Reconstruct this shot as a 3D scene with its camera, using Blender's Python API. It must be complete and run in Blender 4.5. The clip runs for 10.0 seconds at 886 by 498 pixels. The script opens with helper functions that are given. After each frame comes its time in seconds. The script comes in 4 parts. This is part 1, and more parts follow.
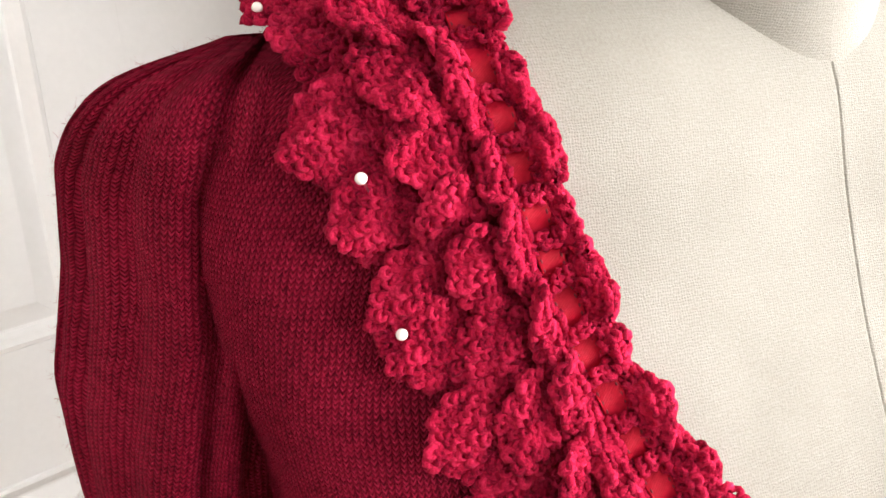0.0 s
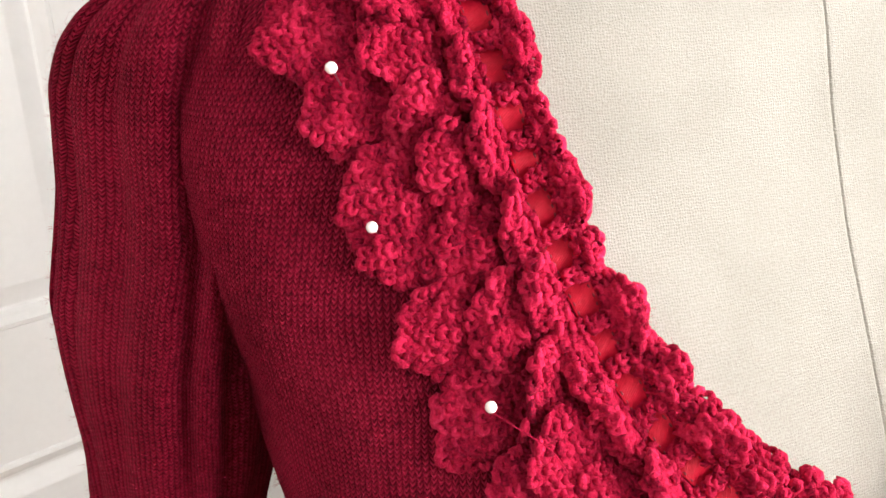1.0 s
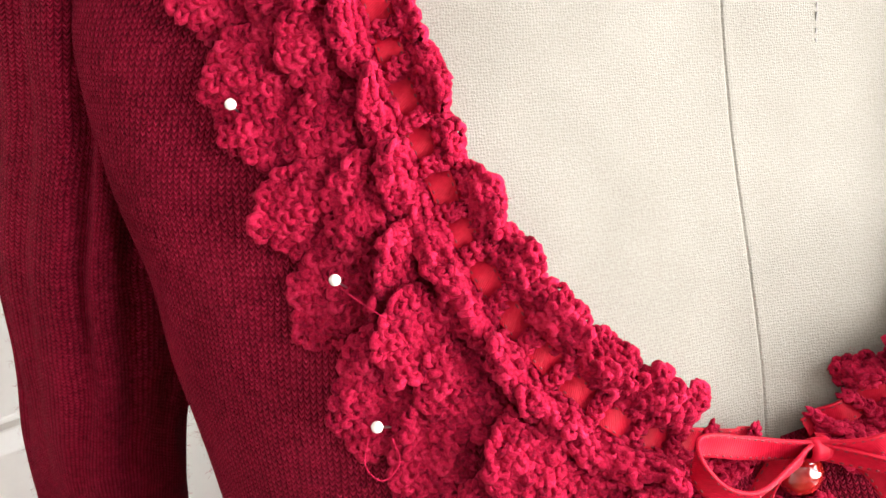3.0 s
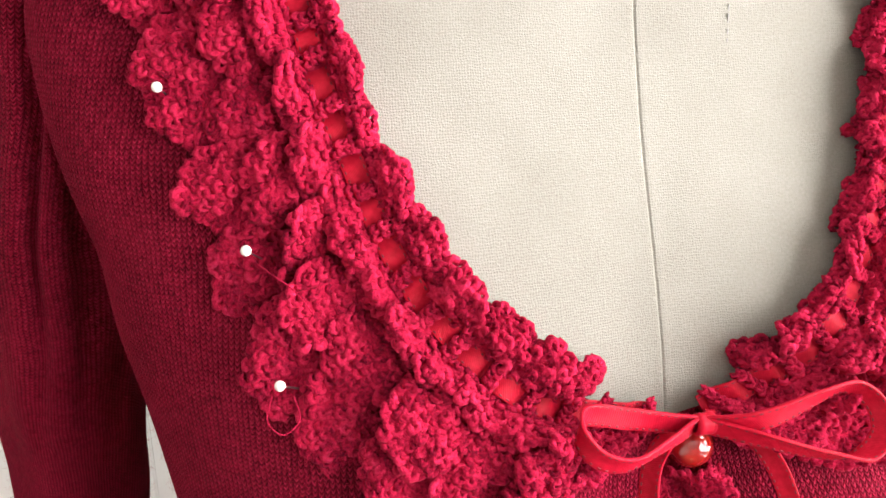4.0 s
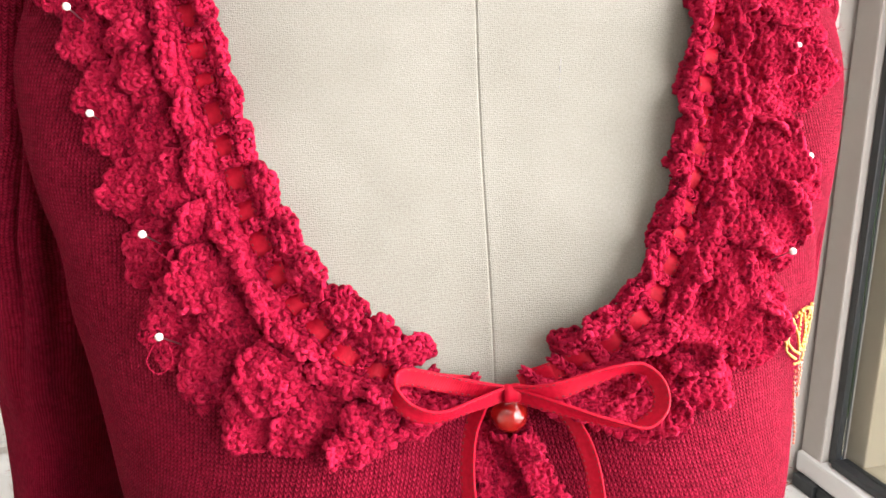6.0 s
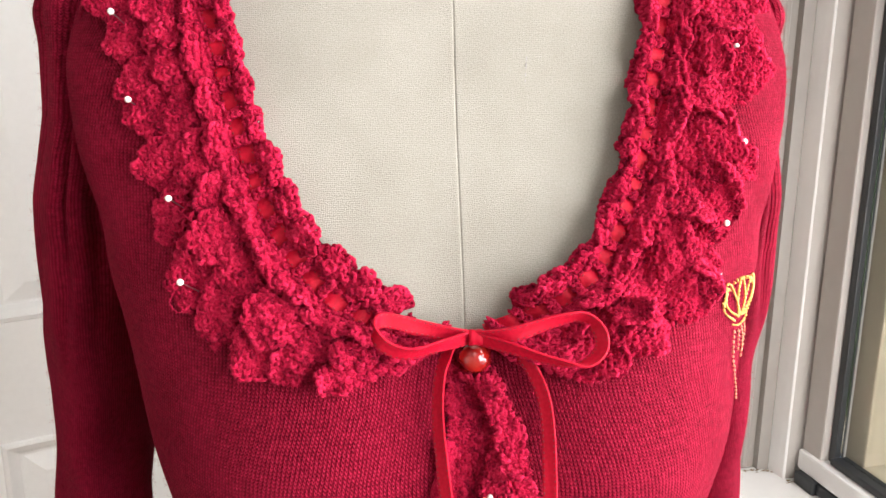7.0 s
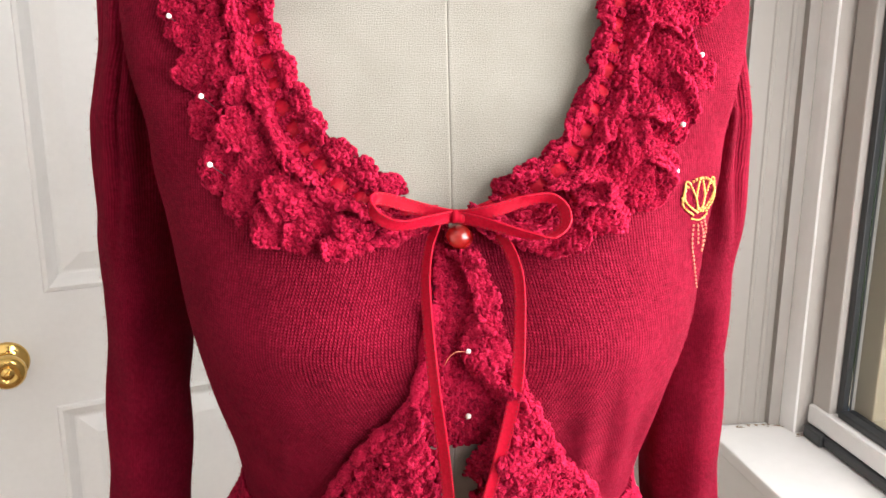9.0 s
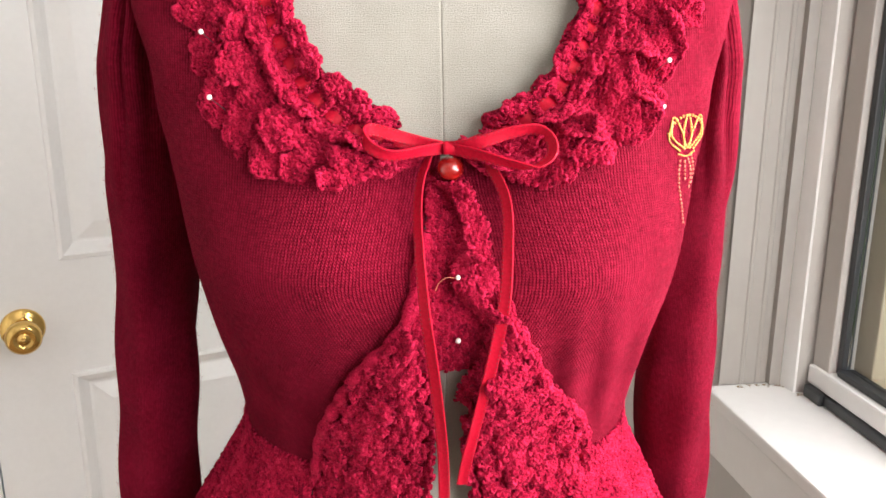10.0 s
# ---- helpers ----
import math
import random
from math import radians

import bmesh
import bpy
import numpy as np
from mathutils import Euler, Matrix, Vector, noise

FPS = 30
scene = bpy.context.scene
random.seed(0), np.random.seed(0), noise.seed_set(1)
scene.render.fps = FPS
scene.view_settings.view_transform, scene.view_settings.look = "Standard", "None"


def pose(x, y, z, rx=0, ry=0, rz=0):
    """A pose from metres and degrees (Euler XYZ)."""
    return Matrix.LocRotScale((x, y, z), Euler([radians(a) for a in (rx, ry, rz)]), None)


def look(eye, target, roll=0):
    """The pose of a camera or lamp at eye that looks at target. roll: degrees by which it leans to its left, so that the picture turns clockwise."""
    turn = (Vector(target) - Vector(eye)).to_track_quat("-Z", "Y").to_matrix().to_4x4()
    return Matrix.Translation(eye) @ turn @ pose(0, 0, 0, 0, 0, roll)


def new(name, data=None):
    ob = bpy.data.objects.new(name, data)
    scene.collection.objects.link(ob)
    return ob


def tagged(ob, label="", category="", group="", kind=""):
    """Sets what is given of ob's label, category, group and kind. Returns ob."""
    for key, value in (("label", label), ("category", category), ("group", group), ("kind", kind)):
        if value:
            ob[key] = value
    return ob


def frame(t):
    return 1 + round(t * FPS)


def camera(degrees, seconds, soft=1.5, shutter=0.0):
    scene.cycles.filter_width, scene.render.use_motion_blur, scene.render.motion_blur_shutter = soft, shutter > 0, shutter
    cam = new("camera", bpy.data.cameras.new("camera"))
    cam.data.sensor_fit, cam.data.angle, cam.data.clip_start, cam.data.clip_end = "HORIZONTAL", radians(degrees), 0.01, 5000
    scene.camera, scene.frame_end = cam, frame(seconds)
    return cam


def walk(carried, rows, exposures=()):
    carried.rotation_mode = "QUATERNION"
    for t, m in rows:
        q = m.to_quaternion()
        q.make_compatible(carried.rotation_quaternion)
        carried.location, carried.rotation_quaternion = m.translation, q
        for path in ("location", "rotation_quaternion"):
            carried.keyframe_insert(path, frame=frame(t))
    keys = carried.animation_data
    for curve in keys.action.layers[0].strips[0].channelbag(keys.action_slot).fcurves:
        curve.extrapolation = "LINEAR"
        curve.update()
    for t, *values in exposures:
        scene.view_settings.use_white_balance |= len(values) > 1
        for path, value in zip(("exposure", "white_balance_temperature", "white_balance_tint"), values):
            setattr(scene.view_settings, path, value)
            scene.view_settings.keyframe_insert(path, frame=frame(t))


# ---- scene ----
cam = camera(57.1, 10.0)
PATH = [
    (0, (-0.216, -0.239, 1.555), (0.459, 1.551, 0.972), -2.9),
    (0.5, (-0.212, -0.246, 1.544), (0.441, 1.549, 0.949), -2.8),
    (1, (-0.208, -0.251, 1.531), (0.418, 1.549, 0.927), -2.6),
    (1.5, (-0.204, -0.258, 1.52), (0.403, 1.546, 0.907), -2.3),
    (2, (-0.196, -0.265, 1.514), (0.396, 1.538, 0.881), -1.8),
    (2.5, (-0.181, -0.271, 1.505), (0.388, 1.539, 0.872), -1.5),
    (4, (-0.143, -0.307, 1.508), (0.37, 1.509, 0.844), 0.2),
    (4.5, (-0.123, -0.324, 1.507), (0.341, 1.52, 0.885), 0.2),
    (5, (-0.105, -0.342, 1.507), (0.318, 1.524, 0.924), 0.3),
    (5.5, (-0.088, -0.366, 1.506), (0.288, 1.522, 0.964), 0.3),
    (7, (-0.059, -0.463, 1.494), (0.188, 1.468, 1.034), 0.3),
    (7.5, (-0.049, -0.491, 1.486), (0.162, 1.447, 1.037), 0.3),
    (8, (-0.04, -0.513, 1.473), (0.134, 1.431, 1.036), 0.1),
    (8.5, (-0.038, -0.529, 1.464), (0.115, 1.414, 1.013), 0.2),
    (9, (-0.037, -0.542, 1.451), (0.1, 1.4, 0.992), 0.1),
    (9.5, (-0.033, -0.555, 1.439), (0.087, 1.384, 0.962), 0.0),
    (10, (-0.026, -0.565, 1.427), (0.078, 1.367, 0.923), -0.0),
]
walk(cam, [(t, look(eye, target, roll)) for t, eye, target, roll in PATH], [(0.0, 0.46), (2.5, 0.47), (7.0, 0.24), (10.0, 0.17)])

# ---- world and light ----
world = bpy.data.worlds.new("world")
scene.world = world
world.use_nodes = True
wn = world.node_tree.nodes
sky = wn.new("ShaderNodeTexSky")
sky.sky_type, sky.sun_disc = "NISHITA", False
sky.sun_elevation, sky.sun_rotation = radians(40), radians(80)
world.node_tree.links.new(sky.outputs[0], wn["Background"].inputs[0])
wn["Background"].inputs[1].default_value = 0.12

# the room stands turned against the dress form
ROOM = Matrix.Rotation(radians(5.0), 4, "Z")


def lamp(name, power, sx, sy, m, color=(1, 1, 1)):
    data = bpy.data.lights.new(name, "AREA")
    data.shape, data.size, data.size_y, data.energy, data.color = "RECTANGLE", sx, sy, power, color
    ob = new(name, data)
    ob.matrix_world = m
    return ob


# daylight in the opening of the window, stretched along its unseen length as fill
lamp("window_daylight_fill", 54.0, 2.10, 0.95, ROOM @ look((0.585, -1.02, 1.58), (-0.4, -0.98, 1.40)), (1.0, 0.985, 0.975))
sun = bpy.data.lights.new("sun", "SUN")
sun.energy, sun.angle, sun.color = 2.0, radians(10), (1.0, 0.96, 0.9)
new("sun", sun).matrix_world = look((0, 0, 6), (3.0, 3.2, 0))


# ---- materials ----
def material(name):
    m = bpy.data.materials.new(name)
    m.use_nodes = True
    return m, m.node_tree.nodes, m.node_tree.links, m.node_tree.nodes["Principled BSDF"]


def math_node(n, l, op, a, b=None):
    m = n.new("ShaderNodeMath")
    m.operation = op
    for i, v in enumerate((a, b)):
        if v is None:
            continue
        if isinstance(v, (int, float)):
            m.inputs[i].default_value = v
        else:
            l.new(v, m.inputs[i])
    return m.outputs[0]


def noise_node(n, l, vec, scale, detail=3.0, rough=0.55):
    t = n.new("ShaderNodeTexNoise")
    t.inputs["Scale"].default_value, t.inputs["Detail"].default_value, t.inputs["Roughness"].default_value = scale, detail, rough
    if vec is not None:
        l.new(vec, t.inputs["Vector"])
    return t.outputs["Fac"]


def ramp_node(n, l, fac, stops):
    r = n.new("ShaderNodeValToRGB")
    while len(r.color_ramp.elements) < len(stops):
        r.color_ramp.elements.new(0.5)
    for e, (p, c) in zip(r.color_ramp.elements, stops):
        e.position, e.color = p, (*c, 1)
    l.new(fac, r.inputs[0])
    return r.outputs[0]


def bump_node(n, l, b, height, strength, dist, prev=None):
    k = n.new("ShaderNodeBump")
    k.inputs["Strength"].default_value, k.inputs["Distance"].default_value = strength, dist
    l.new(height, k.inputs["Height"])
    if prev is not None:
        l.new(prev, k.inputs["Normal"])
    l.new(k.outputs[0], b.inputs["Normal"])
    return k.outputs[0]


def coords(n, kind="Object"):
    return n.new("ShaderNodeTexCoord").outputs[kind]


def paint(name, color, rough=0.5, grain=40.0, spread=0.06, bump=0.1, dist=0.001, metal=0.0, spec=0.5):
    m, n, l, b = material(name)
    c = coords(n)
    f = noise_node(n, l, c, grain, 4)
    g = noise_node(n, l, c, grain * 0.09, 3)
    f2 = math_node(n, l, "ADD", math_node(n, l, "MULTIPLY", f, 0.5), math_node(n, l, "MULTIPLY", g, 0.5))
    lo = tuple(v * (1 - spread) for v in color)
    hi = tuple(min(1, v * (1 + spread)) for v in color)
    l.new(ramp_node(n, l, f2, [(0.3, lo), (0.7, hi)]), b.inputs["Base Color"])
    b.inputs["Roughness"].default_value, b.inputs["Metallic"].default_value = rough, metal
    b.inputs["Specular IOR Level"].default_value = spec
    if bump:
        bump_node(n, l, b, f, bump, dist)
    return m


def knit_material(name, dark, mid, light, col=0.0020, row=0.0016):
    """Stocking stitch: columns of small V stitches, by the cloth's own measure in metres."""
    m, n, l, b = material(name)
    uv = coords(n, "UV")
    w = noise_node(n, l, uv, 60, 2)
    sep = n.new("ShaderNodeSeparateXYZ")
    l.new(uv, sep.inputs[0])
    u = math_node(n, l, "ADD", math_node(n, l, "DIVIDE", sep.outputs[0], col), math_node(n, l, "MULTIPLY", w, 1.3))
    v = math_node(n, l, "ADD", math_node(n, l, "DIVIDE", sep.outputs[1], row), math_node(n, l, "MULTIPLY", w, 1.8))
    a = math_node(n, l, "ABSOLUTE", math_node(n, l, "SUBTRACT", math_node(n, l, "FRACT", u), 0.5))
    leg = math_node(n, l, "FRACT", math_node(n, l, "SUBTRACT", v, math_node(n, l, "MULTIPLY", a, 1.5)))
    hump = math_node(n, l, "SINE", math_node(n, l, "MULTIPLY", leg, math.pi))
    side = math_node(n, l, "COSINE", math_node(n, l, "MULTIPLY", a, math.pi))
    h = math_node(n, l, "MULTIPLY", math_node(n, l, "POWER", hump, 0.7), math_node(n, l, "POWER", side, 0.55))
    fine = noise_node(n, l, uv, 2600, 2)
    heather = noise_node(n, l, uv, 480, 3, 0.75)
    patch = noise_node(n, l, uv, 22, 3)
    tone = math_node(n, l, "ADD", math_node(n, l, "MULTIPLY", heather, 0.28), math_node(n, l, "MULTIPLY", patch, 0.30))
    felt = noise_node(n, l, uv, 240, 3, 0.6)
    tone = math_node(n, l, "ADD", tone, math_node(n, l, "MULTIPLY", math_node(n, l, "SUBTRACT", felt, 0.5), 0.36))
    # stitch height tints too: self-shadow of the gaps is painted into the colour
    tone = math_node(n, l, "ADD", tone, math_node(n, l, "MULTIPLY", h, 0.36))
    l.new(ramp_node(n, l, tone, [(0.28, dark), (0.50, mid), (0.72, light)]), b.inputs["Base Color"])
    b.inputs["Roughness"].default_value = 0.85
    b.inputs["Specular IOR Level"].default_value = 0.04
    b.inputs["Sheen Weight"].default_value, b.inputs["Sheen Roughness"].default_value = 0.10, 0.35
    b.inputs["Sheen Tint"].default_value = (1.0, 0.08, 0.18, 1)
    k = bump_node(n, l, b, h, 1.0, 0.0012)
    k = bump_node(n, l, b, felt, 0.7, 0.0016, k)
    bump_node(n, l, b, fine, 0.35, 0.0003, k)
    return m


def yarn_material(name, dark, mid, light):
    m, n, l, b = material(name)
    c = coords(n)
    geo = n.new("ShaderNodeNewGeometry")
    heather = noise_node(n, l, c, 900, 3, 0.7)
    patch = noise_node(n, l, c, 35, 2)
    tone = math_node(n, l, "ADD", math_node(n, l, "MULTIPLY", geo.outputs["Random Per Island"], 0.20), math_node(n, l, "MULTIPLY", heather, 0.60))
    tone = math_node(n, l, "ADD", tone, math_node(n, l, "MULTIPLY", patch, 0.25))
    l.new(ramp_node(n, l, tone, [(0.34, dark), (0.55, mid), (0.80, light)]), b.inputs["Base Color"])
    b.inputs["Roughness"].default_value = 0.9
    b.inputs["Specular IOR Level"].default_value = 0.03
    b.inputs["Sheen Weight"].default_value, b.inputs["Sheen Roughness"].default_value = 0.14, 0.45
    b.inputs["Sheen Tint"].default_value = (1.0, 0.14, 0.24, 1)
    f = noise_node(n, l, c, 1500, 2)
    bump_node(n, l, b, f, 0.8, 0.0008)
    return m


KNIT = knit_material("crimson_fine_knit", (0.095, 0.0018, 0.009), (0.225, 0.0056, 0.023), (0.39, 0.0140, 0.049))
YARN = yarn_material("crimson_crochet_wool", (0.085, 0.0016, 0.010), (0.37, 0.0080, 0.038), (0.66, 0.030, 0.098))


def canvas_material():
    m, n, l, b = material("cream_canvas")
    uv = coords(n, "UV")
    sep = n.new("ShaderNodeSeparateXYZ")
    l.new(uv, sep.inputs[0])
    w = noise_node(n, l, uv, 320, 3)
    slub = noise_node(n, l, uv, 900, 3, 0.7)
    k = 2 * math.pi / 0.00092
    u = math_node(n, l, "SINE", math_node(n, l, "ADD", math_node(n, l, "MULTIPLY", sep.outputs[0], k), math_node(n, l, "MULTIPLY", w, 14.0)))
    v = math_node(n, l, "SINE", math_node(n, l, "ADD", math_node(n, l, "MULTIPLY", sep.outputs[1], k), math_node(n, l, "MULTIPLY", w, 14.0)))
    weave = math_node(n, l, "ADD", math_node(n, l, "MULTIPLY", u, 0.4), math_node(n, l, "MULTIPLY", v, 0.6))
    h = math_node(n, l, "ADD", math_node(n, l, "MULTIPLY", weave, 0.32), math_node(n, l, "MULTIPLY", slub, 1.3))
    patch = noise_node(n, l, uv, 14, 3)
    t = math_node(n, l, "ADD", math_node(n, l, "MULTIPLY", slub, 0.5), math_node(n, l, "MULTIPLY", patch, 0.5))
    t = math_node(n, l, "ADD", t, math_node(n, l, "MULTIPLY", weave, 0.025))
    l.new(ramp_node(n, l, t, [(0.3, (0.235, 0.217, 0.186)), (0.55, (0.308, 0.290, 0.255)), (0.75, (0.372, 0.353, 0.318))]), b.inputs["Base Color"])
    b.inputs["Roughness"].default_value, b.inputs["Specular IOR Level"].default_value = 0.85, 0.2
    bump_node(n, l, b, h, 0.6, 0.0004)
    return m


CANVAS = canvas_material()


def satin_material():
    m, n, l, b = material("red_satin_ribbon")
    uv = coords(n, "UV")
    sep = n.new("ShaderNodeSeparateXYZ")
    l.new(uv, sep.inputs[0])
    rib = math_node(n, l, "SINE", math_node(n, l, "MULTIPLY", math_node(n, l, "ADD", sep.outputs[0], math_node(n, l, "MULTIPLY", sep.outputs[1], 0.6)), 2 * math.pi / 0.0007))
    g = noise_node(n, l, uv, 500, 3)
    l.new(ramp_node(n, l, g, [(0.3, (0.36, 0.0035, 0.018)), (0.7, (0.50, 0.007, 0.030))]), b.inputs["Base Color"])
    b.inputs["Roughness"].default_value, b.inputs["Specular IOR Level"].default_value = 0.42, 0.10
    bump_node(n, l, b, rib, 0.25, 0.0002)
    return m


SATIN = satin_material()
THREAD = paint("ribbon_edge_thread", (0.17, 0.004, 0.014), 0.6, 800, 0.2, 0.1, 0.0002)
PEARL = paint("pearl_white", (0.86, 0.80, 0.76), 0.18, 300, 0.04, 0.0)
STEEL = paint("pin_steel", (0.6, 0.6, 0.6), 0.3, 300, 0.05, 0.0, metal=1.0)
GOLD_THREAD = paint("yellow_embroidery_thread", (0.66, 0.36, 0.08), 0.5, 900, 0.25, 0.3, 0.0003)
PINK_THREAD = paint("pink_embroidery_thread", (0.66, 0.20, 0.12), 0.5, 900, 0.25, 0.3, 0.0003)
INK = paint("ink", (0.34, 0.32, 0.31), 0.7, 300, 0.2, 0.0)
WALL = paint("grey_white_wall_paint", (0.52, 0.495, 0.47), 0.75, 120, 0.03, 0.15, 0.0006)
WHITE = paint("white_gloss_trim_paint", (0.80, 0.785, 0.765), 0.38, 60, 0.03, 0.06, 0.0006)
# white trim darkened: the shade on jamb and sash is put into the colour
SHADEJAMB = paint("shaded_white_jamb_paint", (0.31, 0.283, 0.257), 0.5, 60, 0.04, 0.06, 0.0006)
SHADESASH = paint("shaded_white_sash_paint", (0.47, 0.437, 0.405), 0.45, 60, 0.04, 0.06, 0.0006)
DOORPAINT = paint("white_door_paint", (0.90, 0.895, 0.885), 0.42, 70, 0.025, 0.05, 0.0006)
BRASS = paint("polished_brass", (0.83, 0.55, 0.18), 0.14, 90, 0.08, 0.03, 0.0005, metal=1.0)
GASKET = paint("black_rubber_gasket", (0.035, 0.037, 0.040), 0.45, 200, 0.2, 0.1, 0.0005)
DIRT = paint("brown_sill_grime", (0.25, 0.16, 0.08), 0.9, 300, 0.4, 0.3, 0.0006)
CREAMVINYL = paint("cream_vinyl_frame", (0.72, 0.62, 0.44), 0.5, 60, 0.04, 0.05, 0.0006)
FLOORWOOD = paint("oak_floor", (0.30, 0.20, 0.12), 0.45, 25, 0.25, 0.1, 0.0008)
# for the unseen walls, paler than WALL so they bounce fill to the left
BOUNCEWALL = paint("white_wall_paint", (0.80, 0.785, 0.76), 0.75, 120, 0.03, 0.15, 0.0006)
CEIL = paint("white_ceiling_paint", (0.78, 0.77, 0.75), 0.85, 90, 0.03, 0.2, 0.0008)
SIDING = paint("pale_yellow_siding", (0.70, 0.62, 0.36), 0.7, 30, 0.08, 0.1, 0.002)
GREYTRIM = paint("pale_grey_outside_trim", (0.62, 0.66, 0.68), 0.6, 30, 0.05, 0.1, 0.002)
GRASS = paint("lawn", (0.07, 0.11, 0.03), 0.9, 8, 0.4, 0.3, 0.02)


def glass_material(name, color, rough=0.0):
    m, n, l, b = material(name)
    b.inputs["Base Color"].default_value = (*color, 1)
    b.inputs["Transmission Weight"].default_value, b.inputs["Roughness"].default_value, b.inputs["IOR"].default_value = 1.0, rough, 1.45
    return m


GLASS = glass_material("clear_glass", (0.97, 0.98, 0.97))


def bead_material():
    m, n, l, b = material("red_glass_bead")
    c = coords(n)
    f = noise_node(n, l, c, 140, 3)
    l.new(ramp_node(n, l, f, [(0.35, (0.26, 0.003, 0.005)), (0.65, (0.52, 0.018, 0.014))]), b.inputs["Base Color"])
    b.inputs["Transmission Weight"].default_value, b.inputs["Roughness"].default_value, b.inputs["IOR"].default_value = 0.35, 0.06, 1.5
    b.inputs["Coat Weight"].default_value, b.inputs["Coat Roughness"].default_value = 1.0, 0.03
    return m


BEAD = bead_material()


# ---- mesh helpers ----
def mesh_of(name, verts, faces, mat, uv=None, smooth=True):
    me = bpy.data.meshes.new(name)
    verts = np.asarray(verts, dtype=float).reshape(-1, 3)
    me.from_pydata(verts.tolist(), [], faces if isinstance(faces, list) else faces.tolist())
    if uv is not None:
        lay = me.uv_layers.new(name="UVMap")
        idx = np.empty(len(me.loops), dtype=np.int32)
        me.loops.foreach_get("vertex_index", idx)
        lay.data.foreach_set("uv", np.asarray(uv, dtype=np.float32).reshape(-1, 2)[idx].ravel())
    me.materials.append(mat)
    if smooth:
        me.shade_smooth()
    me.update()
    return me


def hang(name, me, parent=None, label="", kind=""):
    ob = new(name, me)
    if parent is not None:
        ob.parent = parent
        if parent.data is None:
            ob.matrix_parent_inverse = Matrix.Translation(-parent.location)
    return tagged(ob, label, "", "", kind)


def part(name, bm, mat, parent, label=""):
    me = bpy.data.meshes.new(name)
    bm.to_mesh(me)
    bm.free()
    me.materials.append(mat)
    return hang(name, me, parent, label)


def grid_faces(nu, nv, wrap=False):
    i, j = np.meshgrid(np.arange(nu - 1), np.arange(nv if wrap else nv - 1), indexing="ij")
    a, b = i * nv + j, i * nv + (j + 1) % nv
    return np.stack([a, b, b + nv, a + nv], -1).reshape(-1, 4)


def smooth_table(rows, lo, hi, step=0.002, sigma=6):
    """A smooth curve through a short table, as a function."""
    z = np.arange(lo, hi + step, step)
    k = np.exp(-0.5 * (np.arange(-3 * sigma, 3 * sigma + 1) / sigma) ** 2)
    k /= k.sum()
    cols = []
    for c in range(1, len(rows[0])):
        y = np.interp(z, [r[0] for r in rows], [r[c] for r in rows])
        cols.append(np.convolve(np.pad(y, 3 * sigma, mode="edge"), k, "valid"))
    return lambda q: [np.interp(q, z, y) for y in cols]


def curve_through(points, count):
    """Evenly spaced points on a smooth curve through a few points."""
    p = np.asarray(points, dtype=float)
    p = np.vstack([2 * p[0] - p[1], p, 2 * p[-1] - p[-2]])
    out = []
    for i in range(1, len(p) - 2):
        for t in np.linspace(0, 1, 24, endpoint=False):
            a, b, c, d = p[i - 1], p[i], p[i + 1], p[i + 2]
            out.append(0.5 * (2 * b + (c - a) * t + (2 * a - 5 * b + 4 * c - d) * t * t + (3 * b - a - 3 * c + d) * t ** 3))
    out.append(p[-2])
    out = np.array(out)
    s = np.r_[0, np.cumsum(np.linalg.norm(np.diff(out, axis=0), axis=1))]
    q = np.linspace(0, s[-1], count)
    return np.stack([np.interp(q, s, out[:, k]) for k in range(out.shape[1])], 1)


def unit(v):
    return v / np.maximum(np.linalg.norm(v, axis=-1, keepdims=True), 1e-9)


# ---- the torso: half width, front, corner roundness by height ----
Y0 = 0.04
TORSO = smooth_table([
    (1.00, 0.165, -0.100, 2.2), (1.10, 0.150, -0.090, 2.2), (1.14, 0.141, -0.082, 2.2), (1.19, 0.147, -0.090, 2.3),
    (1.24, 0.158, -0.099, 2.4), (1.29, 0.167, -0.104, 2.6), (1.34, 0.176, -0.089, 2.8), (1.38, 0.184, -0.081, 3.2),
    (1.412, 0.187, -0.070, 3.7), (1.45, 0.197, -0.055, 4.3), (1.49, 0.201, -0.043, 4.2), (1.525, 0.192, -0.036, 3.8),
    (1.545, 0.170, -0.024, 3.6), (1.560, 0.145, -0.006, 3.2), (1.575, 0.100, 0.008, 2.8), (1.590, 0.050, 0.018, 2.4)], 1.0, 1.59, sigma=4)


def bust(x, z):
    both = np.exp(-0.5 * ((x - 0.09) / 0.065) ** 2) + np.exp(-0.5 * ((x + 0.09) / 0.065) ** 2)
    hollow = 1 - 0.85 * np.exp(-(x / 0.045) ** 2) * np.clip((z - 1.27) / 0.07, 0, 1)
    return 0.035 * np.exp(-0.5 * ((z - 1.29) / 0.065) ** 2) * both * hollow


def torso_at(a, z, off):
    """The torso at angle a (0 in front, rising to +x) and height z, off metres outside the form."""
    w, front, n = TORSO(z)
    w, f = w + off, Y0 - front + off
    s, c = np.sin(a), np.cos(a)
    x = w * np.sign(s) * np.abs(s) ** (2 / n)
    ahead = np.where(c > 0, f, 0.75 * f)
    y = Y0 - ahead * np.sign(c) * np.abs(c) ** (2 / n) - np.where(c > 0, bust(x, z) * np.clip(c * 3, 0, 1), 0)
    return np.stack([x, y, z + 0 * x], -1)


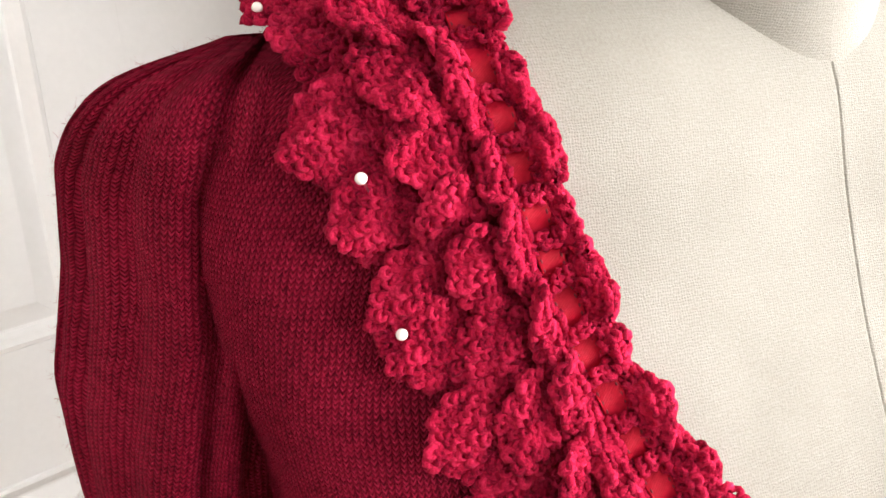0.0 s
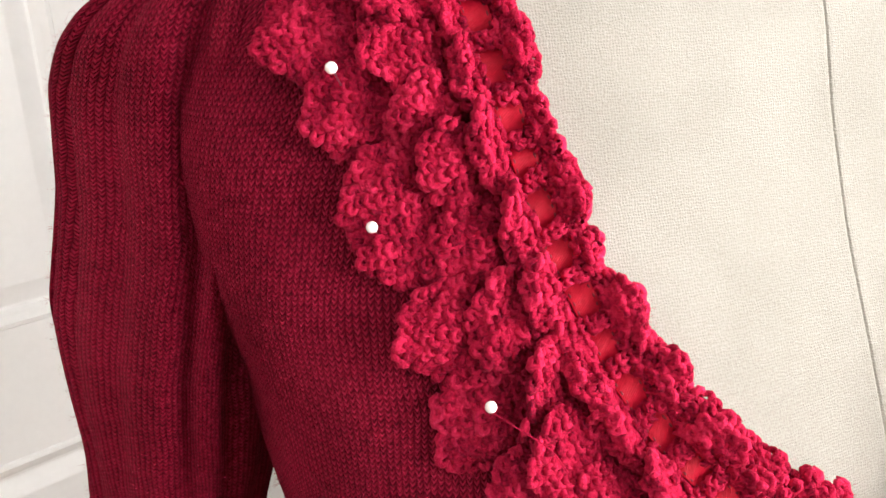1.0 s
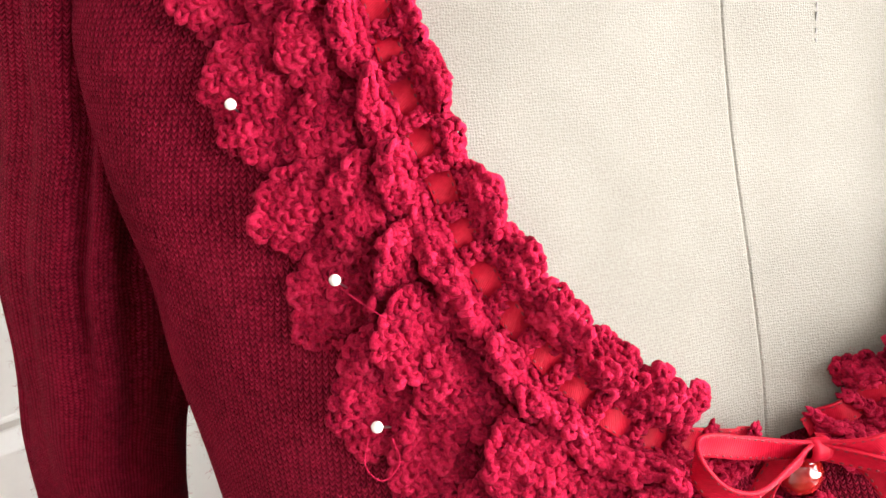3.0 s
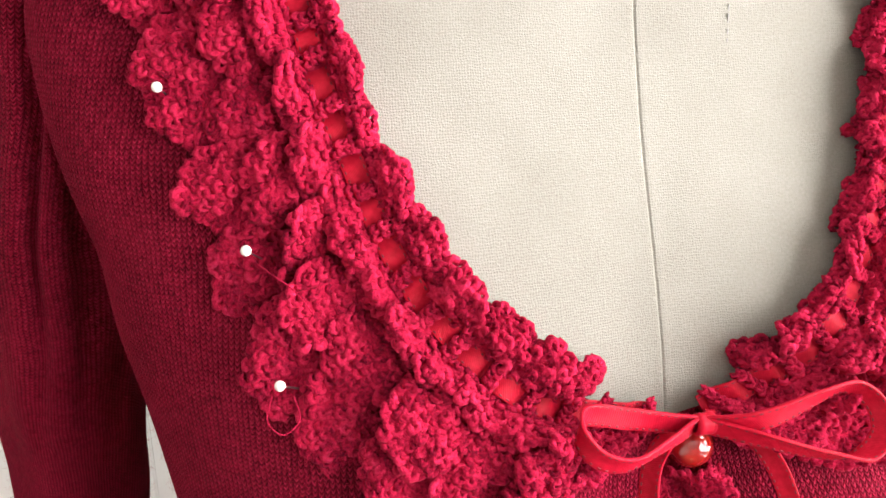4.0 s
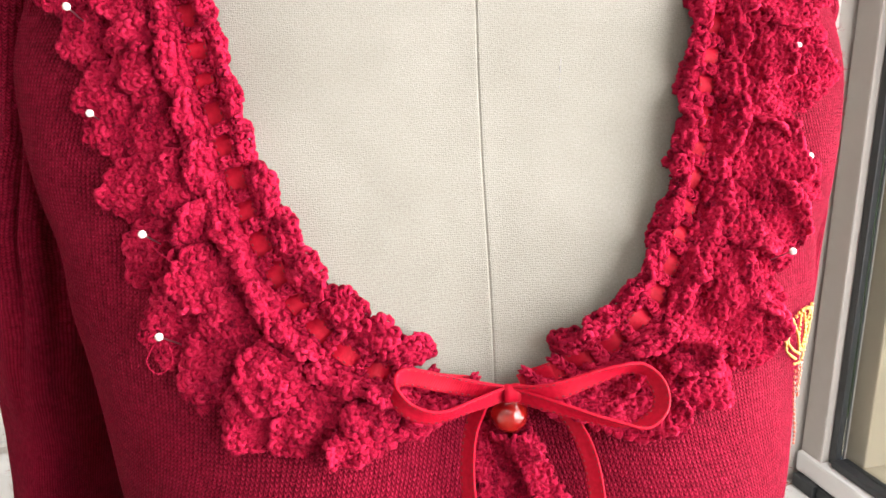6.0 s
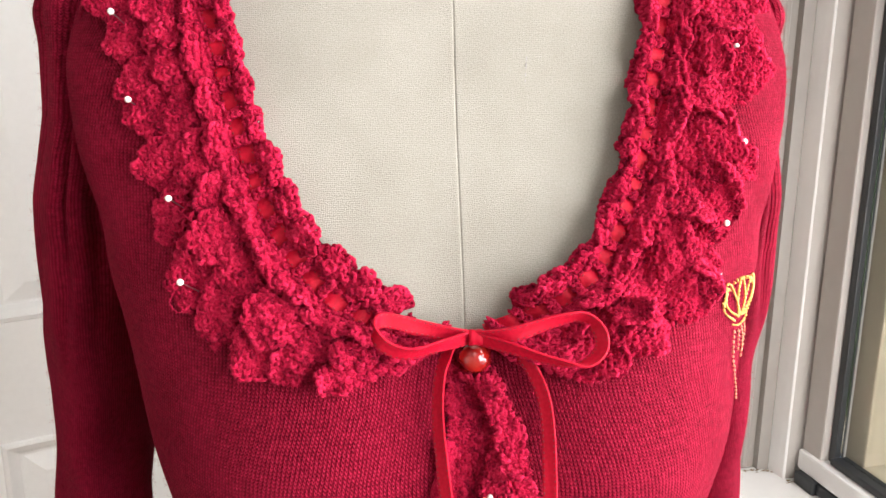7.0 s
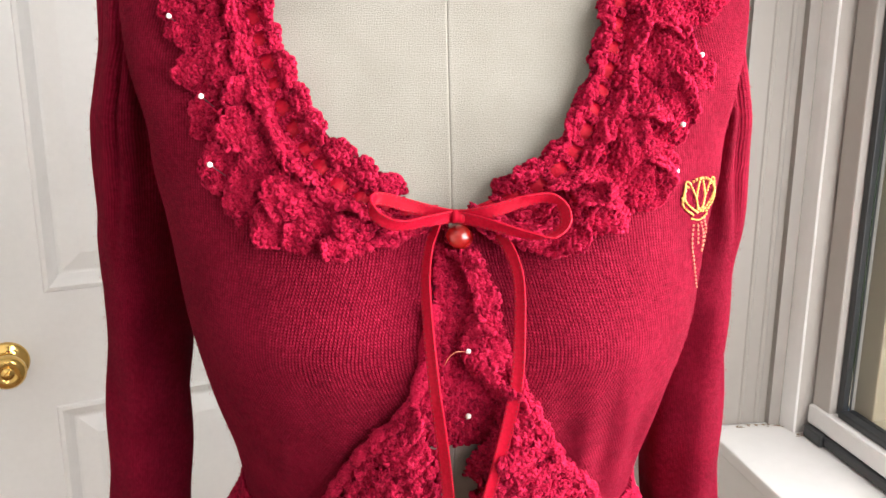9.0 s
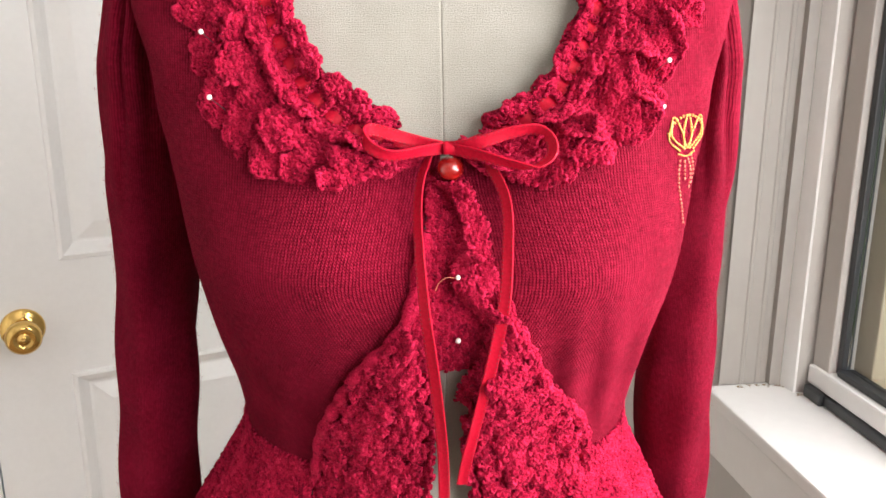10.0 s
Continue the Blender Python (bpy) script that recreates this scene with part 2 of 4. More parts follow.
def front_y(x, z, off=0.003):
    """The front of the garment at x and z."""
    w, front, n = TORSO(z)
    w, f = w + off, Y0 - front + off
    q = np.clip(np.abs(x) / w, 0, 0.995)
    return Y0 - f * (1 - q ** n) ** (1 / n) - bust(x, z)


def angle_of(x, z, off=0.003):
    w, front, n = TORSO(z)
    return np.sign(x) * np.arcsin(np.clip(np.abs(x) / (w + off), 0, 1) ** (n / 2))


def torso_sheet(angles_by_row, z, off):
    """Rows of the torso and their cloth measure, counted from the side."""
    p = torso_at(angles_by_row, z[:, None], off)
    d = np.linalg.norm(np.diff(p, axis=1), axis=2)
    u = np.concatenate([np.zeros((len(z), 1)), np.cumsum(d, axis=1)], 1)
    return p, u


# ---- stitches: bent little ropes of wool set over a sheet ----
def rope_shape(rings=5, sides=6):
    v = []
    for i in range(rings):
        t = -1 + 2 * i / (rings - 1)
        r = math.sqrt(max(0.06, 1 - (abs(t) ** 2.6) * 0.94))
        for j in range(sides):
            b = 2 * math.pi * j / sides
            v.append((r * math.cos(b), t, r * math.sin(b) + 0.35 * (1 - t * t)))
    f = [(i * sides + j, i * sides + (j + 1) % sides, (i + 1) * sides + (j + 1) % sides, (i + 1) * sides + j) for i in range(rings - 1) for j in range(sides)]
    return np.array(v), f, sides


def loop_shape(rings=6, sides=4):
    """A horseshoe of yarn, lying flat with its bend raised."""
    v = []
    for i in range(rings):
        q = radians(-128 + 256 * i / (rings - 1))
        c = Vector((1.12 * math.sin(q), 1.25 * math.cos(q) - 0.1, 0.55 * math.cos(q * 0.7) - 0.25))
        o = Vector((math.sin(q), math.cos(q), 0.0))
        r = 0.98 if 0 < i < rings - 1 else 0.6
        for j in range(sides):
            b = 2 * math.pi * j / sides
            v.append(c + o * (r * math.cos(b)) + Vector((0, 0, r * math.sin(b))))
    f = [(i * sides + j, i * sides + (j + 1) % sides, (i + 1) * sides + (j + 1) % sides, (i + 1) * sides + j) for i in range(rings - 1) for j in range(sides)]
    return np.array(v), f


ROPE = rope_shape()[:2]
LOOP = loop_shape()
HAIR_ROOTS, HAIR_UPS = [], []


def stitches(name, centre, ahead, up, size, parent, rng, mat=None, shape=None):
    """One mesh of many stitches: centre, long axis and outward way of each; size is (half width, half length, half height)."""
    k = len(centre)
    ahead = unit(ahead)
    side = unit(np.cross(ahead, up))
    up = np.cross(side, ahead)
    s = np.asarray(size) * rng.uniform(0.82, 1.22, (k, 3))
    tv, tf = shape or ROPE
    v = centre[:, None] + tv[None, :, 0:1] * (side * s[:, 0:1])[:, None] + tv[None, :, 1:2] * (ahead * s[:, 1:2])[:, None] + tv[None, :, 2:3] * (up * s[:, 2:3])[:, None]
    f = (np.array(tf)[None] + (np.arange(k) * len(tv))[:, None, None]).reshape(-1, 4)
    HAIR_ROOTS.append(centre), HAIR_UPS.append(up)
    return hang(name, mesh_of(name, v, f, mat or YARN), parent, "", "stuff")


def sample_grid(g, a, b):
    """Places, both tangents and normals of a grid of points at float indices."""
    def at(a, b):
        a, b = np.clip(a, 0, g.shape[0] - 1.001), np.clip(b, 0, g.shape[1] - 1.001)
        i, j = a.astype(int), b.astype(int)
        fa, fb = (a - i)[:, None], (b - j)[:, None]
        return (g[i, j] * (1 - fa) + g[i + 1, j] * fa) * (1 - fb) + (g[i, j + 1] * (1 - fa) + g[i + 1, j + 1] * fa) * fb
    p = at(a, b)
    ta, tb = at(a + 0.6, b) - at(a - 0.6, b), at(a, b + 0.6) - at(a, b - 0.6)
    return p, unit(ta), unit(tb), unit(np.cross(ta, tb))


def crochet(name, g, parent, seed, label="", pitch=(0.0026, 0.0025), keep=None, size=(0.00118, 0.00124, 0.00122)):
    """A crocheted sheet: a thin cloth with stitches worked over all of it in rows."""
    rng = np.random.default_rng(seed)
    la = np.linalg.norm(np.diff(g, axis=0), axis=2).sum(0).mean()
    lb = np.linalg.norm(np.diff(g, axis=1), axis=2).sum(1).mean()
    na, nb = max(4, int(la / pitch[0])), max(2, int(lb / pitch[1]))
    a, b = np.meshgrid(np.arange(na) + 0.5, np.arange(nb + 1), indexing="ij")
    lean = np.where((np.arange(na) % 2 == 0)[:, None] ^ (np.arange(nb + 1) % 3 == 1)[None], 0.62, -0.62).ravel()
    a = a + 0.3 * (b % 2) + rng.normal(0, 0.14, a.shape)
    b = b + rng.normal(0, 0.12, b.shape)
    a, b = a.ravel() / na * (g.shape[0] - 1), b.ravel() / nb * (g.shape[1] - 1)
    if keep is not None:
        ok = keep(a / (g.shape[0] - 1), b / (g.shape[1] - 1))
        a, b, lean = a[ok], b[ok], lean[ok]
    p, ta, tb, nn = sample_grid(g, a, b)
    if np.sum(nn * (p - np.array([0, 0.06, 1.38])) * np.array([1, 1, 0.6])) < 0:
        nn = -nn
    turn = lean * 0.8 + rng.normal(0, 0.35, len(p)) + np.where(rng.random(len(p)) < 0.12, np.pi, 0)
    way = tb * np.cos(turn)[:, None] + ta * np.sin(turn)[:, None] + nn * rng.normal(0, 0.10, (len(p), 1))
    gu, gv = np.gradient(g, axis=0), np.gradient(g, axis=1)
    gn = unit(np.cross(gu, gv))
    gn = gn * (1 if np.sum(gn * (g - np.array([0, 0.06, 1.38])) * np.array([1, 1, 0.6])) > 0 else -1)
    body = hang(name, mesh_of(name, g + gn * 0.0007, grid_faces(*g.shape[:2]), YARN), parent, label)
    stitches("stitches", p + nn * rng.normal(0.0002, 0.0004, (len(p), 1)), way, nn, size, body, rng, YARN, LOOP)
    return body


def frill_grid(base, lateral, normal, width, rows, lift, amp, wave, swing, scallop, depth, seed, curl=0.0, dome=0.0, rise=0.0, tilt=0.0):
    """A ruffle: from a base line out along lateral, lifted along normal, waving along its length, with a scalloped edge."""
    rng = np.random.default_rng(seed)
    s = np.r_[0, np.cumsum(np.linalg.norm(np.diff(base, axis=0), axis=1))]
    tang = unit(np.gradient(base, axis=0))
    knots = np.arange(-1, s[-1] / wave + 2)
    ph = 2 * np.pi * np.interp(s, knots * wave, knots + rng.normal(0, 0.14, len(knots)))
    am = np.interp(s, knots * wave, rng.uniform(0.65, 1.3, len(knots)))
    sk = np.arange(-1, s[-1] / scallop + 2)
    sp = np.interp(s, sk * scallop, sk + rng.normal(0, 0.12, len(sk)))
    lobe = np.abs(np.sin(np.pi * sp)) ** 0.65
    saw = np.convolve(np.pad(sp - np.floor(sp) - 0.5, 1, mode="edge"), [0.25, 0.5, 0.25], "valid")
    sd = np.interp(s, sk * scallop, rng.uniform(0.6, 1.3, len(sk)))
    pic = 0.0011 * np.abs(np.sin(np.pi * s / 0.0042))
    out = []
    for w in np.linspace(0, 1, rows):
        wd = np.asarray(width) * (1 + depth * sd * (lobe - 0.6) * w ** 2) + pic * w ** 3
        h = lift[0] * (1 - w) + lift[1] * w * (1 + rise * (lobe - 0.6) * sd) + amp * am * w ** 1.1 * np.sin(ph) - curl * w ** 3 + tilt * saw * w ** 0.8 + dome * (lobe - 0.45) * sd * math.sin(math.pi * min(1, 0.15 + 0.8 * w))
        out.append(base + lateral * (wd * w)[:, None] + normal * h[:, None] + tang * (swing * am * w * np.cos(ph))[:, None])
    return np.stack(out, 1)


def scallop(base, out, along, up, length, half, rise, dome, tilt, curl, parent, rng, pool, pitch=0.0025):
    """One crocheted shell: a thin fan of cloth with rows of stitches that spread from its foot, and knobs along its rim."""
    ph = rng.uniform(0, 6.28, 3)

    def surface(r, th):
        x = half * th * (0.70 + 0.30 * np.sin(np.pi / 2 * np.minimum(1, r * 1.15)))
        y = length * r * np.sqrt(1 - 0.62 * th ** 2 * np.minimum(1, 0.25 + r))
        h = rise * r + dome * (1 - th ** 2) * np.sin(np.pi * (0.12 + 0.68 * r)) + tilt * th * (0.3 + 0.7 * r) - curl * r ** 3
        h = h + 0.0011 * r * np.sin(ph[0] + 5.5 * th + 1.5 * r) + 0.0016 * r ** 2 * np.sin(ph[1] + 3.2 * th) + 0.0009 * np.sin(ph[2] + 9 * r + 3 * th)
        y = y * (1 + 0.045 * np.sin(ph[1] + 6.5 * th))
        return base + x[..., None] * along + y[..., None] * out + h[..., None] * up
    r, th = np.meshgrid(np.linspace(0, 1, 8), np.linspace(-1, 1, 11), indexing="ij")
    sheet = surface(r, th)
    rows = max(3, round(length / pitch))
    R, T, S = [], [], []
    for k in range(rows + 1):
        q = k / rows
        n = max(3, round(2 * half * (0.70 + 0.30 * min(1, q * 1.15)) / pitch * (1.12 if k == rows else 1.0)))
        u = np.linspace(-1, 1, n) + (rng.normal(0, 0.10, n) + (0.5 if k % 2 and k < rows else 0.0)) / n
        R.append(np.clip(q + rng.normal(0, 0.10, n) / rows, 0, 1.03)), T.append(np.clip(u, -1, 1))
        S.append(np.full(n, 1.10 if k == rows else 1.0))
    R, T, S = np.concatenate(R), np.concatenate(T), np.concatenate(S)
    c = surface(R, T)
    tr, tt = surface(R + 0.02, T) - surface(R - 0.02, T), surface(R, T + 0.02) - surface(R, T - 0.02)
    nn = unit(np.cross(tt, tr))
    nn = np.where((nn @ up)[:, None] < 0, -nn, nn)
    a = rng.normal(0, 0.28, len(c)) + np.where(np.arange(len(c)) % 2, 0.45, -0.45)
    way = unit(tr) * np.cos(a)[:, None] + unit(tt) * np.sin(a)[:, None]
    side = unit(np.cross(way, nn))
    sz = np.array([0.00120, 0.00126, 0.00125]) * S[:, None]
    pool.append((c + nn * rng.normal(0.0003, 0.00035, (len(c), 1)), way, nn, sz))
    up_sheet = sheet + up * 0.0007
    v = np.concatenate([up_sheet, (sheet - up * 0.0008)[:, ::-1]], 1)
    return hang("scallop", mesh_of("scallop", v, grid_faces(8, 22, True), YARN), parent)


def strip(name, line, across, width, mat, parent, label="", thick=0.0005, stitched=True):
    """A ribbon along a line: across gives the way of its width at each point."""
    tang = unit(np.gradient(line, axis=0))
    across = unit(across - tang * np.sum(across * tang, 1, keepdims=True))
    nn = np.cross(tang, across)
    s = np.r_[0, np.cumsum(np.linalg.norm(np.diff(line, axis=0), axis=1))]
    q = np.array([-1, -0.93, -0.5, 0, 0.5, 0.93, 1])
    edge = np.array([0.00025, 0.0004, 0, 0, 0, 0.0004, 0.00025])
    rows, uvs = [], []
    for sgn in (1, -1):
        for k in (range(7) if sgn > 0 else range(6, -1, -1)):
            rows.append(line + across * (q[k] * width / 2) + nn * (sgn * (thick / 2 + edge[k])))
            uvs.append(np.stack([s, q[k] * width / 2 + 0 * s], 1))
    v = np.stack(rows, 1)
    ob = hang(name, mesh_of(name, v, grid_faces(len(line), 14, True), mat, np.stack(uvs, 1)), parent, label)
    if stitched:
        rng = np.random.default_rng(len(line))
        c, w, u = [], [], []
        for e in (-0.78, 0.78):
            for d in np.arange(0.001, s[-1], 0.0026):
                p, a, t, m = (np.array([np.interp(d, s, arr[:, k]) for k in range(3)]) for arr in (line, across, tang, nn))
                for sg in (1, -1):
                    c.append(p + a * (e * width / 2) + m * (sg * (thick / 2 + 0.0001)))
                    w.append(t), u.append(m * sg)
        stitches("edge_stitching", np.array(c), np.array(w), np.array(u), (0.00034, 0.00080, 0.00028), ob, rng, THREAD)
        HAIR_ROOTS.pop(), HAIR_UPS.pop()
    return ob


def box_into(bm, x0, x1, y0, y1, z0, z1, m=None):
    vs = [bm.verts.new((x, y, z)) for x in (x0, x1) for y in (y0, y1) for z in (z0, z1)]
    for f in ((0, 1, 3, 2), (4, 6, 7, 5), (0, 4, 5, 1), (2, 3, 7, 6), (0, 2, 6, 4), (1, 5, 7, 3)):
        bm.faces.new([vs[i] for i in f])
    if m is not None:
        bmesh.ops.transform(bm, matrix=m, verts=vs)
    return vs


def block(name, x0, x1, y0, y1, z0, z1, mat, parent=None, label="", bevel=0.0, m=ROOM):
    bm = bmesh.new()
    box_into(bm, x0, x1, y0, y1, z0, z1, m)
    if bevel:
        bmesh.ops.bevel(bm, geom=bm.edges[:], offset=bevel, segments=2, affect="EDGES", profile=0.6)
    bmesh.ops.recalc_face_normals(bm, faces=bm.faces[:])
    return part(name, bm, mat, parent, label)


def thing(name, label, category, group="", kind="", at=(0, 0, 0)):
    ob = new(name)
    ob.empty_display_size, ob.location = 0.05, at
    return tagged(ob, label, category, group, kind)


def setting(ob, label, category):
    return tagged(ob, label, category, "", "structure")


# ---- the room ----
FZ = -0.18  # the floor
DY = 0.955  # face of the wall behind, in its own frame
NORTH = Matrix.Translation((-0.767, 1.20, 0)) @ Matrix.Rotation(radians(25), 4, "Z") @ Matrix.Translation((0.559, 0.225 - DY, 0))
setting(block("floor", -2.1, 1.0, -3.7, 3.0, FZ - 0.1, FZ, FLOORWOOD), "brown oak floor of the room", "floor")
setting(block("ceiling", -2.1, 1.0, -3.7, 3.0, 2.44, 2.55, CEIL), "white painted ceiling of the room", "ceiling")
setting(block("wall_west", -2.1, -1.95, -3.7, 3.0, FZ, 2.44, BOUNCEWALL), "plain white wall out of view, bouncing fill light into the room", "wall")
setting(block("wall_south", -1.95, 0.85, -3.7, -3.55, FZ, 2.44, BOUNCEWALL), "plain white wall out of view, bouncing fill light into the room", "wall")
DX0, DX1 = -0.745, 0.165
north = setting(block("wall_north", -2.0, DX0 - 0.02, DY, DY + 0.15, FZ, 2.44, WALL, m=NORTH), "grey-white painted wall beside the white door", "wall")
block("wall_piece", DX1 + 0.0004, 0.95, DY - 0.0117, DY + 0.15, FZ, 2.44, DOORPAINT, north, m=NORTH)
block("wall_piece", DX0 - 0.02, DX1 + 0.002, DY, DY + 0.15, 1.90, 2.44, WALL, north, m=NORTH)

# window wall: the opening runs from WY0 to WY1, WZ0 to WZ1; its unseen end is lengthened for fill light
WX, WY0, WY1, WZ0, WZ1 = 0.478, -2.70, 0.475, 0.936, 2.05
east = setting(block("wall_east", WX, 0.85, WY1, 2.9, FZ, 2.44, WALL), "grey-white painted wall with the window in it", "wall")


def more(name, parent, *args, **kw):
    """A further piece of a part of the setting."""
    return block(name, *args, parent=parent, **kw)


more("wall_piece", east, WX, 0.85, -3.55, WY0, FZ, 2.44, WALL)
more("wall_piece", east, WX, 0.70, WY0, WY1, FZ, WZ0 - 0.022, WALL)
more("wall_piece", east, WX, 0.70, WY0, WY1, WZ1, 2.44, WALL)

# ---- door ----
door = thing("door_1", "white painted panelled interior door, shut", "door", kind="structure", at=NORTH @ Vector((-0.33, DY, 0)))
PX0, PX1 = DX0 + 0.184, DX1 - 0.184
rows_z = [(0.06, 0.608), (0.900, 1.70)]
bm = bmesh.new()
xs = [DX0, PX0, PX1, DX1]
zs = [FZ + 0.01, 0.06, 0.608, 0.900, 1.70, 1.86]
for i in range(3):
    for j in range(5):
        if i == 1 and j in (1, 3):
            continue
        q = [bm.verts.new(NORTH @ Vector((x, DY - 0.012, z))) for x, z in ((xs[i], zs[j]), (xs[i + 1], zs[j]), (xs[i + 1], zs[j + 1]), (xs[i], zs[j + 1]))]
        bm.faces.new(q)
bmesh.ops.remove_doubles(bm, verts=bm.verts[:], dist=1e-5)
ext = bmesh.ops.extrude_face_region(bm, geom=bm.faces[:])
bmesh.ops.translate(bm, vec=NORTH.to_3x3() @ Vector((0, 0.03, 0)), verts=[v for v in ext["geom"] if isinstance(v, bmesh.types.BMVert)])
bmesh.ops.recalc_face_normals(bm, faces=bm.faces[:])
part("door_frame", bm, DOORPAINT, door)


def door_panel(x0, x1, z0, z1):
    """A raised panel: ovolo bead, sloping sunk margin, flat field."""
    bm = bmesh.new()
    rings = [(0.0, -0.012), (0.003, -0.017), (0.012, -0.019), (0.026, -0.010), (0.038, 0.002), (0.044, 0.003), (0.048, 0.002), (0.086, -0.011), (0.090, -0.012)]
    prev = None
    for d, y in rings:
        r = [bm.verts.new(NORTH @ Vector((x, DY + y, z))) for x, z in ((x0 + d, z0 + d), (x1 - d, z0 + d), (x1 - d, z1 - d), (x0 + d, z1 - d))]
        if prev:
            for k in range(4):
                bm.faces.new((prev[k], prev[(k + 1) % 4], r[(k + 1) % 4], r[k]))
        prev = r
    bm.faces.new(prev)
    bmesh.ops.recalc_face_normals(bm, faces=bm.faces[:])
    return part("panel", bm, DOORPAINT, door)


for z0, z1 in rows_z:
    door_panel(PX0, PX1, z0, z1)


def lathe(profile, m, segs=40):
    """A turned shape round local z from (radius, height) pairs."""
    bm = bmesh.new()
    prev = None
    for r, h in profile:
        ring = [bm.verts.new(m @ Vector((r * math.cos(2 * math.pi * k / segs), r * math.sin(2 * math.pi * k / segs), h))) for k in range(segs)]
        if prev:
            for k in range(segs):
                bm.faces.new((prev[k], prev[(k + 1) % segs], ring[(k + 1) % segs], ring[k]))
        prev = ring
    bm.faces.new(prev)
    bmesh.ops.recalc_face_normals(bm, faces=bm.faces[:])
    for f in bm.faces:
        f.smooth = True
    return bm


KM = NORTH @ Matrix.Translation((-0.656, DY - 0.012, 0.742)) @ Matrix.Rotation(radians(90), 4, "X") @ Matrix.Scale(1.46, 4)
knob = part("door_knob", lathe([(0.012, 0.006), (0.0115, 0.02), (0.014, 0.028), (0.024, 0.036), (0.0275, 0.046), (0.0275, 0.054), (0.023, 0.061), (0.014, 0.063), (0.011, 0.0605), (0.008, 0.0605), (0.0075, 0.063), (0.002, 0.0635)], KM), BRASS, door, "polished brass door knob")
part("rose", lathe([(0.034, 0.0), (0.0345, 0.003), (0.031, 0.007), (0.027, 0.0075), (0.024, 0.010), (0.016, 0.012), (0.013, 0.012)], KM), BRASS, knob)
part("latch_button", lathe([(0.004, 0.062), (0.004, 0.068), (0.003, 0.069)], KM, 20), BRASS, knob)
casing = setting(block("trim", DX0 - 0.075, DX0 - 0.012, DY - 0.018, DY - 0.0, FZ, 1.93, WHITE, bevel=0.004, m=NORTH), "white painted door casing", "trim")
more("casing_piece", casing, DX0 - 0.012, DX1 + 0.002, DY - 0.018, DY, 1.875, 1.93, WHITE, bevel=0.004, m=NORTH)
more("jamb_piece", casing, DX0 - 0.012, DX0 - 0.004, DY - 0.014, DY + 0.12, FZ, 1.87, WHITE, m=NORTH)

# ---- window ----
win = thing("window_1", "white casement window with black rubber seal", "window", kind="structure", at=ROOM @ Vector((0.6, -0.1, WZ0)))
JAMB = [(0.478, 0.030), (0.507, 0.030), (0.509, 0.0315), (0.513, 0.0315), (0.515, 0.030), (0.531, 0.030), (0.533, 0.0315), (0.538, 0.0315), (0.540, 0.030), (0.5495, 0.030), (0.550, 0.040), (0.5655, 0.042)]
STOP = [(0.566, 0.042), (0.568, 0.058), (0.570, 0.069), (0.5725, 0.071)]
REBATE = [(0.573, 0.070), (0.640, 0.070)]


def jamb(name, side, profile, mat):
    """A board of the lining of the opening's side, with its beads and steps."""
    bm = bmesh.new()
    y = (lambda d: WY1 - d + 0.026) if side > 0 else (lambda d: WY0 + d - 0.026)
    back = WY1 + 0.004 if side > 0 else WY0 - 0.004
    ends = [(profile[-1][0], back), (profile[0][0], back)]
    lo = [bm.verts.new(ROOM @ Vector((x, q, WZ0))) for x, q in [(x, y(d)) for x, d in profile] + ends]
    hi = [bm.verts.new(v.co + Vector((0, 0, WZ1 - WZ0))) for v in lo]
    k = len(lo)
    for i in range(k):
        bm.faces.new((lo[i], lo[(i + 1) % k], hi[(i + 1) % k], hi[i]))
    bmesh.ops.recalc_face_normals(bm, faces=bm.faces[:])
    return part(name, bm, mat, win)


# jamb and rebate take the shade colours, the stop keeps the lit white
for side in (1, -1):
    jamb("jamb", side, JAMB, SHADEJAMB), jamb("stop", side, STOP, WHITE), jamb("rebate", side, REBATE, SHADESASH)

more("head_jamb", win, 0.48, 0.64, WY0, WY1, WZ1 - 0.03, WZ1 - 0.002, WHITE)
S0, S1, SZ0, SZ1 = WY0 + 0.05, WY1 - 0.048, WZ0 + 0.006, WZ1 - 0.035
sash = more("sash", win, 0.592, 0.632, S1 - 0.038, S1, SZ0, SZ1, SHADESASH, bevel=0.003)
more("sash_stile", sash, 0.592, 0.632, S0, S0 + 0.038, SZ0, SZ1, SHADESASH, bevel=0.003)
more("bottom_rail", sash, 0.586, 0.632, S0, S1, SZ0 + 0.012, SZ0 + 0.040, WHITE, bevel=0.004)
more("top_rail", sash, 0.592, 0.632, S0 + 0.038, S1 - 0.038, SZ1 - 0.04, SZ1, SHADESASH, bevel=0.003)
G0, G1 = S0 + 0.038, S1 - 0.038
gask = more("gasket", win, 0.602, 0.618, G1 - 0.012, G1 - 0.0005, SZ0 + 0.04, SZ1 - 0.04, GASKET, bevel=0.002, label="black rubber seal")
more("gasket_run", gask, 0.596, 0.622, G0, G1 - 0.012, SZ0 + 0.0405, SZ0 + 0.050, GASKET, bevel=0.002)
more("gasket_run", gask, 0.584, 0.620, S0, S1 - 0.004, SZ0 - 0.004, SZ0 + 0.011, GASKET, bevel=0.003)
more("corner_block", gask, 0.578, 0.592, S1 - 0.045, S1 - 0.006, SZ0 - 0.006, SZ0 + 0.012, GASKET, bevel=0.003)
pane = more("pane", win, 0.610, 0.614, G0, G1 - 0.012, SZ0 + 0.05, SZ1 - 0.04, GLASS)
pane.visible_shadow = False
